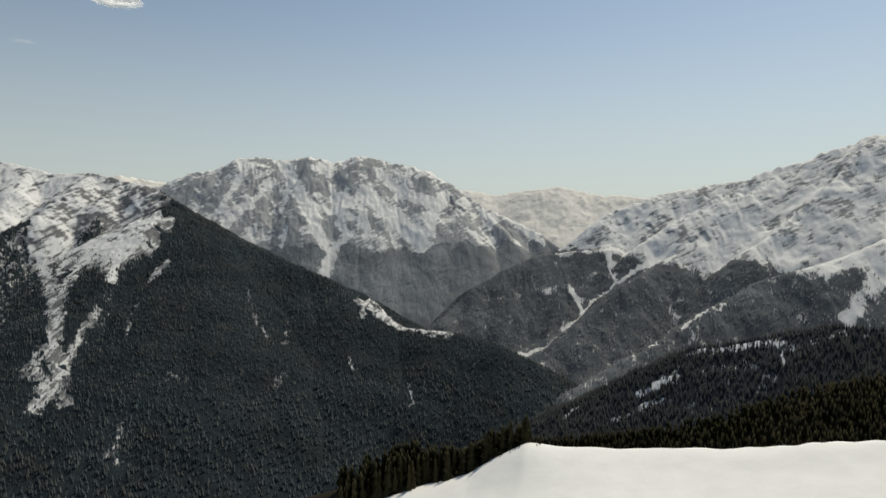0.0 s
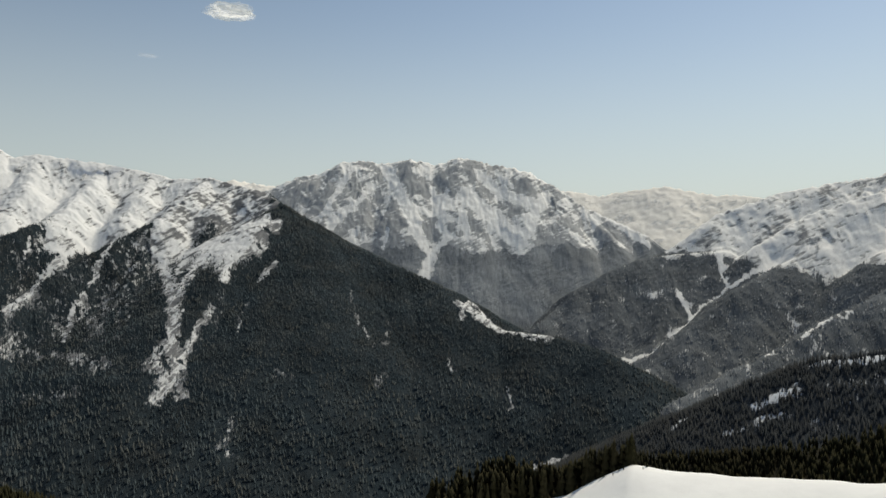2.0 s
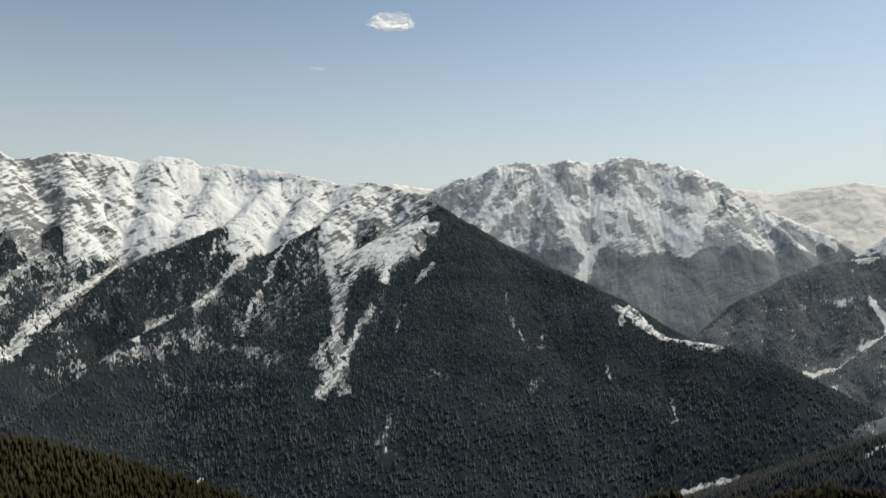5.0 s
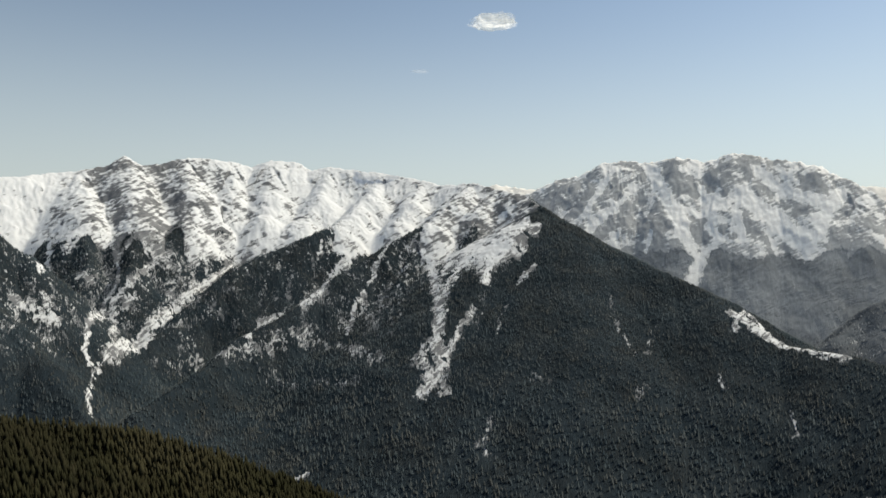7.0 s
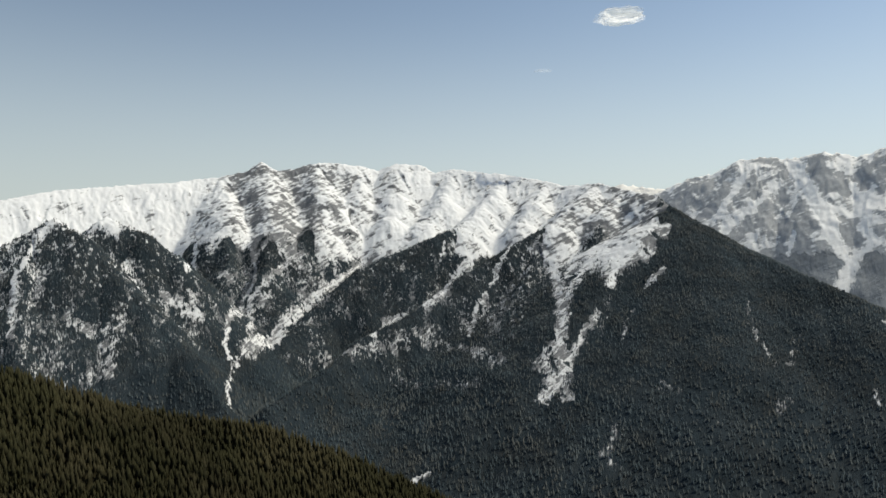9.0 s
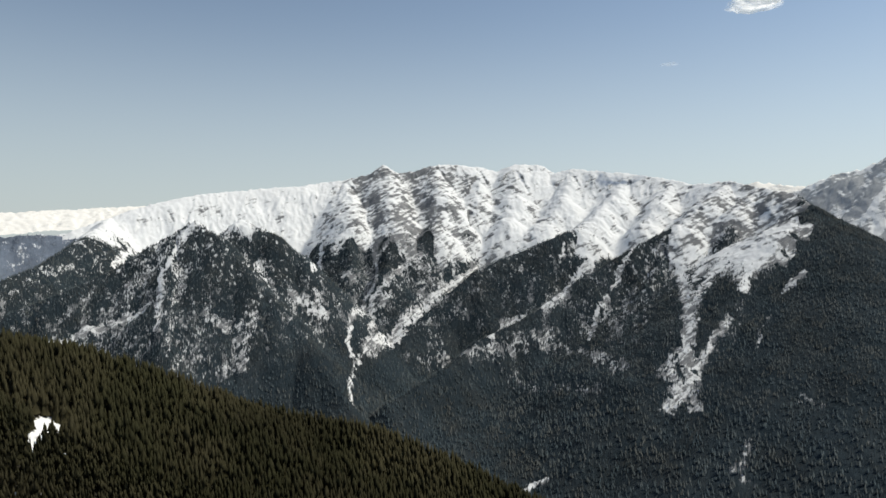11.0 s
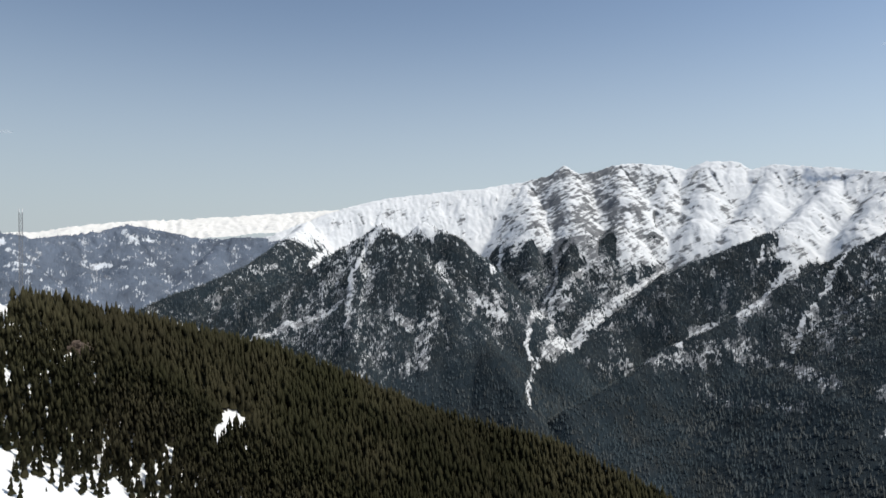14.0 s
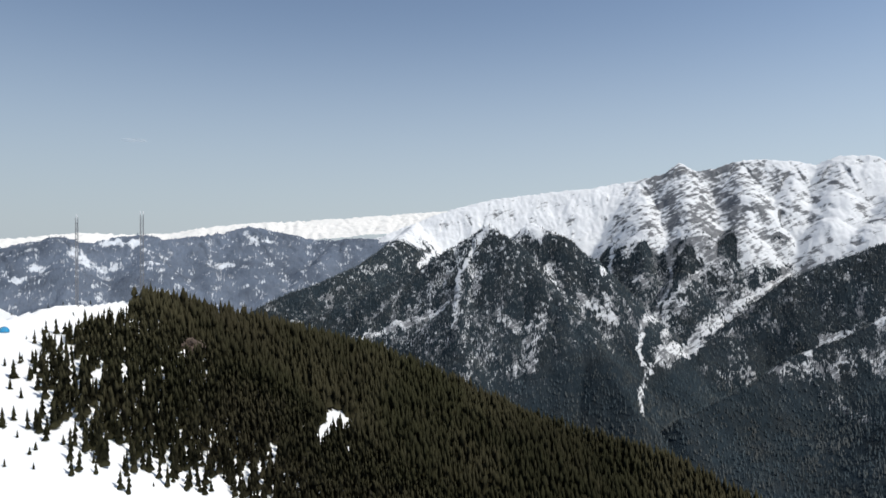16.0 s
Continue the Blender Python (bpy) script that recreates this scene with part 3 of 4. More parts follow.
def along(x, y, line):
    """Distance to a crest line, the crest's height there, metres along it, and on which side of it the place lies (minus: near)."""
    best = np.full(x.shape, 1e9)
    zc, side, run = np.zeros(x.shape), np.zeros(x.shape), np.zeros(x.shape)
    gone = 0.0
    for (ax, ay, az), (bx, by, bz) in zip(line, line[1:]):
        dx, dy = bx - ax, by - ay
        size = math.hypot(dx, dy) + 1e-6
        u = np.clip(((x - ax) * dx + (y - ay) * dy) / size ** 2, 0, 1)
        qx, qy = ax + u * dx, ay + u * dy
        d = np.hypot(x - qx, y - qy)
        m = d < best
        best = np.where(m, d, best)
        zc = np.where(m, az + u * (bz - az), zc)
        run = np.where(m, gone + u * size, run)
        side = np.where(m, (x - qx) * (qx - CX) + (y - qy) * (qy - CY), side)
        gone += size
    return best, zc, side, run


def slope_from(x, y, line, slope, round_off=0.0):
    """Height of the land that falls away from a crest line, the distance from it, metres along it and its side (minus: near)."""
    top = np.full(x.shape, -1e6)
    dist, side, run = np.zeros(x.shape), np.zeros(x.shape), np.zeros(x.shape)
    gone = 0.0
    for (ax, ay, az), (bx, by, bz) in zip(line, line[1:]):
        dx, dy = bx - ax, by - ay
        size = math.hypot(dx, dy) + 1e-6
        u = np.clip(((x - ax) * dx + (y - ay) * dy) / size ** 2, 0, 1)
        qx, qy = ax + u * dx, ay + u * dy
        d = np.hypot(x - qx, y - qy)
        top_z = az + u * (bz - az)
        blunt = 20.0 + round_off * step(0, 120, line[0][2] - top_z) * step(-40, 90, top_z)
        h = top_z - slope * (np.hypot(d, blunt) - blunt)
        m = h > top
        top, dist = np.where(m, h, top), np.where(m, d, dist)
        run = np.where(m, gone + u * size, run)
        side = np.where(m, (x - qx) * (qx - CX) + (y - qy) * (qy - CY), side)
        gone += size
    return top, dist, side, run


def massif_height(x, y, plan, slopes, apron, warp, seed, rugged=1.0, round_off=0.0, valley=0.0, jag=0.0):
    """Height, rise above the next gully, how much a place is cut by ribs, metres along and down from its crest."""
    wx = x + warp * fbm(x / 200, y / 200, seed, 5, 0.55)
    wy = y + warp * fbm(x / 200, y / 200, seed + 5, 5, 0.55)
    first = np.full(x.shape, -1e5)
    second = np.full(x.shape, -1e5)
    dist, run = np.zeros(x.shape), np.zeros(x.shape)
    k = 0
    for key, lines in plan.items():
        for line in lines:
            h, d, side, s = slope_from(wx, wy, line, slopes[key], round_off)
            m = h > first
            second = np.maximum(second, np.minimum(first, h))
            first = np.where(m, h, first)
            dist = np.where(m, d, dist)
            run = np.where(m, s + 700 * k + np.where(side < 0, 0, 5000), run)
            k += 1
    r = np.hypot(x - CX, y - CY)
    base = apron[0] + apron[1] * (r - apron[2]) - valley * step(-60, 350, x + 0.08 * y)
    second = np.maximum(second, np.minimum(first, base))
    low = base > first
    first = np.maximum(first, base)
    gap = first - second
    # gully floors are a little filled
    fill = 14.0 + 18.0 * step(-200, 0, first)
    first = first + fill * 0.5 * np.exp(-gap / fill) * step(15, 130, dist)
    bend = run + 34 * fbm(x / 140, y / 140, seed + 41, 4)
    grow = step(0, 110, dist) * (1 - 0.6 * np.exp(-gap / 40.0)) * np.where(low, 0.3, 1.0)
    ribs = ridged(bend / 190, dist / 1000, seed + 9, 2) * 9 + ridged(bend / 67, dist / 420, seed + 19, 2) * 7
    ribs = ribs + 5.0 * ridged(bend / 29, dist / 200, seed + 23, 2) + 3.0 * ridged(bend / 13, dist / 90, seed + 27, 2)
    alpine = step(-120, 60, first)
    first = first + rugged * grow * ribs * (0.45 + 0.55 * alpine)
    first = first + rugged * alpine * (5.0 * ridged(x / 70, y / 70, seed + 29, 4) * step(0, 60, dist) + 3.0 * ridged(x / 26, y / 26, seed + 61, 3)) + 1.6 * fbm(x / 18, y / 18, seed + 3, 2)
    first = first + jag * alpine * np.exp(-dist / 45.0) * ridged(x / 60, y / 60, seed + 67, 3)
    cut = np.clip(-ribs / 11.0, -1, 1) * grow
    return first, gap, cut, bend, dist


def sheet(name, x, y, z, keep, mat, attrs, label, category, kind):
    """One mesh from a grid of places."""
    nr, na = x.shape
    idx = np.arange(nr * na).reshape(nr, na)
    q = np.stack([idx[:-1, :-1], idx[:-1, 1:], idx[1:, 1:], idx[1:, :-1]], -1).reshape(-1, 4)
    q = q[keep.ravel()[q].any(1)]
    used = np.zeros(nr * na, bool)
    used[q.ravel()] = True
    renum = np.cumsum(used) - 1
    co = np.stack([x.ravel(), y.ravel(), z.ravel()], -1)[used]
    me = bpy.data.meshes.new(name)
    me.vertices.add(len(co))
    me.vertices.foreach_set("co", co.astype(np.float32).ravel())
    me.loops.add(q.size)
    me.loops.foreach_set("vertex_index", renum[q].astype(np.int32).ravel())
    me.polygons.add(len(q))
    me.polygons.foreach_set("loop_start", np.arange(0, q.size, 4, dtype=np.int32))
    me.polygons.foreach_set("loop_total", np.full(len(q), 4, np.int32))
    me.update(calc_edges=True)
    me.shade_smooth()
    lateral = 3500 * np.arctan2(-(x - CX), y - CY)
    attrs = dict(attrs, band=z + 0.5 * lateral, across=lateral - 0.5 * z, lateral=lateral, height=z)
    for key, val in attrs.items():
        a = me.attributes.new(key, "FLOAT", "POINT")
        a.data.foreach_set("value", val.ravel()[used].astype(np.float32))
    me.materials.append(mat)
    return tagged(new(name, me), label, category, kind=kind)


def polar(az0, az1, na, r0, r1, nr):
    a = np.radians(np.linspace(az0, az1, na))
    r = np.linspace(r0, r1, nr)
    rr, aa = np.meshgrid(r, a, indexing="ij")
    return CX - rr * np.sin(aa), CY + rr * np.cos(aa), rr, np.degrees(aa)


def steepness(x, y, z):
    """Slope of a grid (rise over run)."""
    e1 = np.stack([np.gradient(x, axis=0), np.gradient(y, axis=0), np.gradient(z, axis=0)], -1)
    e2 = np.stack([np.gradient(x, axis=1), np.gradient(y, axis=1), np.gradient(z, axis=1)], -1)
    n = np.cross(e1, e2)
    return np.hypot(n[..., 0], n[..., 1]) / (np.abs(n[..., 2]) + 1e-6)


def near_line(x, y, line):
    """Distance in plan to a line, and how far along it (0 to 1)."""
    best, pos = np.full(x.shape, 1e9), np.zeros(x.shape)
    for k, (a, b) in enumerate(zip(line, line[1:])):
        dx, dy = b[0] - a[0], b[1] - a[1]
        u = np.clip(((x - a[0]) * dx + (y - a[1]) * dy) / (dx * dx + dy * dy + 1e-9), 0, 1)
        d = np.hypot(x - a[0] - u * dx, y - a[1] - u * dy)
        m = d < best
        best, pos = np.where(m, d, best), np.where(m, (k + u) / (len(line) - 1), pos)
    return best, pos


def cones(name, px, py, pz, height, width, sides, mat, label, category, parent=None):
    """Many small conifers far off, as one object."""
    n = len(px)
    rng = np.random.default_rng(len(name) + n)
    turn = rng.uniform(0, 6.28, n)
    co = np.empty((n, sides + 1, 3), np.float32)
    for k in range(sides):
        a = turn + 2 * math.pi * k / sides
        co[:, k, 0], co[:, k, 1], co[:, k, 2] = px + width * np.cos(a), py + width * np.sin(a), pz - 0.5 + height * 0.08 * rng.uniform(0, 1, n)
    co[:, sides, 0], co[:, sides, 1], co[:, sides, 2] = px + rng.normal(0, 0.2, n), py + rng.normal(0, 0.2, n), pz + height
    base = np.arange(n)[:, None, None] * (sides + 1)
    tri = np.array([[k, (k + 1) % sides, sides] for k in range(sides)])[None]
    f = (base + tri).reshape(-1, 3).astype(np.int32)
    me = bpy.data.meshes.new(name)
    me.vertices.add(n * (sides + 1))
    me.vertices.foreach_set("co", co.ravel())
    me.loops.add(f.size)
    me.loops.foreach_set("vertex_index", f.ravel())
    me.polygons.add(len(f))
    me.polygons.foreach_set("loop_start", np.arange(0, f.size, 3, dtype=np.int32))
    me.polygons.foreach_set("loop_total", np.full(len(f), 3, np.int32))
    me.update(calc_edges=True)
    me.materials.append(mat)
    return tagged(new(name, me), label, category, kind="stuff")


def scatter(x, y, z, chance, count, seed):
    """Places on a grid, drawn by chance and area."""
    rng = np.random.default_rng(seed)
    area = np.hypot(x - CX, y - CY) * chance
    c = np.cumsum(area.ravel())
    k = np.searchsorted(c, rng.uniform(0, c[-1], count))
    k = np.minimum(k, x.size - 1)
    i, j = np.unravel_index(k, x.shape)
    i, j = np.minimum(i, x.shape[0] - 2), np.minimum(j, x.shape[1] - 2)
    u, v = rng.uniform(0, 1, count), rng.uniform(0, 1, count)

    def mix(g):
        return (g[i, j] * (1 - u) + g[i + 1, j] * u) * (1 - v) + (g[i, j + 1] * (1 - u) + g[i + 1, j + 1] * u) * v
    return mix(x), mix(y), mix(z), rng


def snow_lines(x, y, lines, seed):
    """Snow lying in gullies and clearings, 0 to 1."""
    wx, wy = x + 16 * fbm(x / 40, y / 40, seed, 4, 0.72), y + 16 * fbm(x / 40, y / 40, seed + 1, 4, 0.72)
    best = np.zeros(x.shape)
    for pts, half, full in lines:
        d, _ = near_line(wx, wy, pts)
        best = np.maximum(best, full * np.exp(-(d / half) ** 2 * 0.7))
    return best


# ---- the great snowy massif across the valley ----
def build_massif():
    x, y, r, az = polar(-14, 93, 1240, 1600, 4420, 370)
    z, gap, cut, run, fall = massif_height(x, y, MASSIF, dict(crest=0.95, shoulder=0.56, spurs=1.08, cone=1.0), (-770, 0.2, 1800), 20, 11, 1.0, 38.0, 260.0, 9.0)
    st = steepness(x, y, z)
    n1, n2, n3 = fbm(x / 170, y / 170, 71, 4), fbm(x / 55, y / 55, 72, 4), fbm(x / 17, y / 17, 73, 2)
    # the treeline: tongues of wood climb the spurs, snow comes down between them
    tongue = np.maximum(66 - np.interp(az, [28, 46, 50, 56, 60], [1.4, 1.2, 0.85, 0.85, 0.5]) * np.maximum(0, fall - 12), -100) + 240 * step(23.6, 20.0, az + 1.5 * n2)
    line = tongue + 30 * n1 - 30 * cut - 55 * step(68, 74, az) - 25 * step(22.8, 24.5, az) * step(31, 29, az)
    loose = 34 + 60 * step(22.0, 24.5, az) * step(31, 28, az)
    wooded = step(line + loose, line - loose, z + 30 * n2 + 22 * n3)
    lines = np.maximum(snow_lines(x, y, SOUTH_GULLIES + MIDDLE_GULLIES + CONE_GULLIES + SHOULDER_CLEARING, 401), 1.15 * snow_lines(x, y, WOOD_OPENINGS, 401))
    lines = np.clip(lines * (1 + 0.6 * n2 + 1.1 * n3), 0, 1.1)
    # openings with old snow among the trees, fewer towards the valley and the shoulder
    cone_side = step(58, 66, az)
    middle = step(24, 34, az) * step(-470, -330, z) * step(90, -60, z)
    opened = (0.44 * middle * (1 - cone_side) + 0.42 * cone_side * step(-560, -400, z)) * (0.35 + 0.65 * np.exp(-gap / 80.0)) + (0.35 * n2 + 0.4 * n3) * np.maximum(middle, cone_side)
    wood = np.clip(wooded * (1.0 - np.maximum(np.clip(opened, 0, 0.5), 1.05 * lines)), 0, 1)
    craggy = np.interp(az, [18, 22, 30, 34, 40, 46, 50, 56, 59, 70], [0.7, 0.68, 0.46, 0.2, 0.2, 0.36, 0.6, 0.62, 0.06, 0.0])
    rock = craggy + 0.45 * n1 + 0.45 * n2 - 0.22 * cut + 0.5 * (st - 0.95) + 0.35 * step(70, 0, fall) * craggy
    debris = 0.55 + 0.5 * n2 + 0.4 * n3
    rock = np.clip(rock * step(-220, -40, z) + debris * step(-40, -220, z), 0, 1.1)
    keep = z > -860
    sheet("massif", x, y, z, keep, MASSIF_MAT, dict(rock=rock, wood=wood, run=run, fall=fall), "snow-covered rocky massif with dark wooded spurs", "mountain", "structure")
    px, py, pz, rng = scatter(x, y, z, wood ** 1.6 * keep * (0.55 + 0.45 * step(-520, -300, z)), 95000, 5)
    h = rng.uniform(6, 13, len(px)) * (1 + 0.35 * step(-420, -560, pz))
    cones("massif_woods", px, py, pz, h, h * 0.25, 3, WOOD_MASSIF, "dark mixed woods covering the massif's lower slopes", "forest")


def build_range(name, plan, grid, slopes, apron, warp, seed, mat, snowline, woods, label, floor=-860, lines=(), openings=0.1, rocky=0.5, rugged=1.0, soft=40):
    x, y, r, az = polar(*grid)
    z, gap, cut, run, fall = massif_height(x, y, plan, slopes, apron, warp, seed, rugged, 0.0, 0.0, 16.0)
    st = steepness(x, y, z)
    n1, n2 = fbm(x / 160, y / 160, seed + 71, 4), fbm(x / 50, y / 50, seed + 72, 4)
    if isinstance(snowline, tuple):
        snowline = np.interp(az, *snowline)
    line = snowline + 40 * n1 - 35 * cut - 60 * np.exp(-gap / 30.0)
    wooded = step(line + soft, line - soft, z + 30 * n2)
    ln = np.clip(snow_lines(x, y, lines, seed + 3) * (1 + 0.5 * n2), 0, 1.1)
    wood = np.clip(wooded * (1 - np.clip(openings + 0.5 * n2, 0, 0.6)) - 1.05 * ln, 0, 1)
    rock = np.clip(rocky * (0.75 + 1.0 * n1 + 0.7 * n2 - 0.5 * cut + 0.6 * (st - 0.95)) * (1 - np.clip(1.1 * ln, 0, 1)), 0, 1.1)
    keep = z > floor
    sheet(name, x, y, z, keep, mat, dict(rock=rock, wood=wood, run=run, fall=fall), label, "mountain", "structure")
    if woods:
        count, wmat, wname, wlabel = woods
        px, py, pz, rng = scatter(x, y, z, wood ** 1.6 * keep, count, seed)
        h = rng.uniform(6, 13, count)
        cones(wname, px, py, pz, h, h * 0.3, 3, wmat, wlabel, "forest")


build_massif()
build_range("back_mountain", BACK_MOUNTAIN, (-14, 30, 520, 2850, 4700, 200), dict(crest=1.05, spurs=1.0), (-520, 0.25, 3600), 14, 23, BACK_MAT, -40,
            None, "jagged grey snow-streaked mountain behind the valley, paled for haze", lines=BACK_MOUNTAIN_SNOW, openings=0, rocky=0.88, rugged=1.0, soft=18)
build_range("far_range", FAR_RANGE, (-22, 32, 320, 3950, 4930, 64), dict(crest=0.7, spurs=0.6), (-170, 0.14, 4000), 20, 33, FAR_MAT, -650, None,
            "snow range at the valley head, coloured pale for haze", rocky=0.45, rugged=1.1)
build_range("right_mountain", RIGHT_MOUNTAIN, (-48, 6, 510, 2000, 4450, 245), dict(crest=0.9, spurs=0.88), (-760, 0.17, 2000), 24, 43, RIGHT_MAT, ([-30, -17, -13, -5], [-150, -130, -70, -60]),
            (14000, WOOD_RIGHT, "valley_woods", "woods on the slopes above the river, paled for haze"), "broad snowy mountain with wooded lower slopes",
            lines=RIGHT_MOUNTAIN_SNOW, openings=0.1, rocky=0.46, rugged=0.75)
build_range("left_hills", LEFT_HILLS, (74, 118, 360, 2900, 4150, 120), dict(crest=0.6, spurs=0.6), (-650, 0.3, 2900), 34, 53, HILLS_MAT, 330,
            (4000, WOOD_HILLS, "hill_woods", "woods over the far hills, tinted blue-grey for haze"), "wooded hills with snowy openings, tinted blue-grey for haze", openings=0.2, lines=[(p, w, 0.62 * f) for p, w, f in LEFT_HILLS_SNOW], rugged=1.7)
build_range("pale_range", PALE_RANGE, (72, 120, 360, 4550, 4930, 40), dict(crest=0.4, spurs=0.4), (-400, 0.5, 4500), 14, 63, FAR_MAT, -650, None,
            "long snow range along the horizon, coloured pale for haze", rocky=0.3)


def build_spur():
    x, y, r, az = polar(-48, 4, 430, 1150, 1900, 110)
    z, gap, cut, run, fall = massif_height(x, y, WOODED_SPUR, dict(crest=0.6), (-760, 0.1, 1200), 22, 83)
    n2, n3 = fbm(x / 40, y / 40, 172, 3), fbm(x / 13, y / 13, 173, 2)
    lines = np.clip(snow_lines(x, y, SPUR_SNOW, 175) * (1 + 0.6 * n2 + 0.6 * n3), 0, 1)
    keep = z > -740
    wood = np.clip(1 - 0.72 * lines + 0.1 * n2, 0, 1)
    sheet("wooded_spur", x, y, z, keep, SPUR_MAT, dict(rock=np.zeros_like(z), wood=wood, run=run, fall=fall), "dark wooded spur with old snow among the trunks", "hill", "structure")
    px, py, pz, rng = scatter(x, y, z, keep * (0.2 + wood ** 2), 24000, 6)
    h = rng.uniform(9, 19, len(px))
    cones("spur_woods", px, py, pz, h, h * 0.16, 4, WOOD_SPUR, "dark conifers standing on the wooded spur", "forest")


build_spur()


# ---- the near ground: snowy ridge under the flight, falling into the valley ----
def ground_height(x, y):
    r = np.hypot(x - CX, y - CY)
    ahead = step(-0.35, 0.25, (y - CY + 40) / (r + 60))
    base = -150 - 0.36 * np.maximum(0, r - 150) * ahead
    base = np.maximum(base, -830)
    h = base
    for line, fall in ((BAND, 0.42), (HILL[5:], 0.47)):
        near, _, side, _ = slope_from(x, y, line, fall)
        h = np.maximum(h, np.where(side < 0, near, slope_from(x, y, line, 0.85)[0]))
    # the white knoll: a rounded brow across the slope
    az = np.degrees(np.arctan2(-(x - CX), y - CY))
    ka = [-math.degrees(math.atan2(p[0] - CX, p[1] - CY)) for p in KNOLL][::-1]
    kr = np.interp(az, ka, [math.hypot(p[0] - CX, p[1] - CY) for p in KNOLL][::-1])
    kz = np.interp(az, ka, [p[2] for p in KNOLL][::-1]) - 1.4 * np.maximum(0, az - ka[-1]) - 1.2 * np.maximum(0, ka[0] - az)
    soft = sum(np.interp(az + k, ka, [p[2] for p in KNOLL][::-1]) for k in (-9, -6, -3, 0, 3, 6, 9)) / 7
    kz = kz + (np.minimum(soft, kz + 3) - 2.2 * np.maximum(0, az - ka[-1]) * 0 - kz) * step(0, 45, kr - r)
    back = np.maximum(0, r - kr)
    ledge = 0.3 * step(2, -6, az)
    fall = np.where(az > -8, ledge * np.minimum(back, 50) + 0.8 * np.maximum(0, back - 50), 0.5 * back)
    h = np.maximum(h, kz - np.where(r < kr, 0.14 * (kr - r) * np.clip((kr - r) / 25, 0.3, 1), fall))
    # the snowy shelf with the masts, and the wooded slope below it
    d, zc, side, run = along(x, y, HILL[:6])
    shelf = -33 - 0.17 * (x + 572) - np.where(y > 70, 0.62, 0.22) * (y - 70)
    h = np.maximum(h, np.where((side < 0) | (x > -420), shelf, zc - 0.5 * d) - 0.6 * np.maximum(0, x + 60) - 0.6 * np.maximum(0, -60 - y))
    return h + 2.2 * fbm(x / 120, y / 120, 201, 3) + 0.5 * fbm(x / 22, y / 22, 202, 2)


FOREST_EDGE = [(-935, 43), (-535, 53), (-487, 42), (-437, 37), (-391, 40), (-360, 52), (-340, 67), (-329, 79), (-342, 97), (-367, 131), (-357, 156), (-321, 180), (-61, 220)]
CLEARINGS = [(-548, 206, 11.0, 22), (-516, 192, 5.0, 24), (-553, 184, 2.5, 20), (-520, 180, 2.0, 18), (-442, 154, 3.5, 18), (-397, 138, 3.0, 12), (-416, 147, 2.0, 14), (-497, 203, 3.5, 12), (-524, 106, 5.0, 20), (-423, 70, 3.5, 16), (-384, 74, 2.0, 14), (-439, 80, 2.0, 14), (-391, 57, 3.0, 14), (-363, 68, 4.0, 14), (-360, 88, 4.0, 12), (-365, 105, 3.5, 10), (-435, 60, 2.5, 16), (-378, 51, 5.0, 14)]     # x, y, half width, depth


def edge_side(x, y, line):
    """Signed distance to the forest edge: plus inside."""
    best, sign = np.full(x.shape, 1e9), np.ones(x.shape)
    for (ax, ay), (bx, by) in zip(line, line[1:]):
        dx, dy = bx - ax, by - ay
        u = np.clip(((x - ax) * dx + (y - ay) * dy) / (dx * dx + dy * dy + 1e-9), 0, 1)
        d = np.hypot(x - ax - u * dx, y - ay - u * dy)
        m = d < best
        best = np.where(m, d, best)
        sign = np.where(m, np.sign(dx * (y - ay) - dy * (x - ax)), sign)
    return best * sign


def forest_field(x, y):
    """How densely spruces stand on the near ridge, 0 to 1."""
    r = np.hypot(x - CX, y - CY)
    az = np.degrees(np.arctan2(-(x - CX), y - CY))
    n = fbm(x / 17, y / 17, 301, 3)
    e = edge_side(x, y, FOREST_EDGE)
    hill = step(-8, 16, e - 3 * step(470, 400, r) - 16 * step(430, 500, r) + 26 * n * step(560, 420, r)) * (1 - 0.6 * step(0.12, 0.3, n) * step(90, 15, e))
    for cx, cy, lateral, deep in CLEARINGS:
        ux, uy = cx - CX, cy - CY
        size = math.hypot(ux, uy)
        ux, uy = ux / size, uy / size
        a, b = (x - cx) * -uy + (y - cy) * ux, (x - cx) * ux + (y - cy) * uy + 0.5 * deep
        hill = hill * step(0.75, 1.15, np.sqrt((a / lateral) ** 2 + (b / deep) ** 2) + 0.35 * n)
    ka = [-math.degrees(math.atan2(p[0] - CX, p[1] - CY)) for p in KNOLL][::-1]
    kr = np.interp(az, ka, [math.hypot(p[0] - CX, p[1] - CY) for p in KNOLL][::-1])
    beyond = step(1, 8, r - kr + 5 * n)
    f = np.where(az > 30, hill, beyond)
    f = np.where(r > 760, 1.0, f)
    return np.where(az < -60, 0.0, np.where(az > 125, 0.0, f))


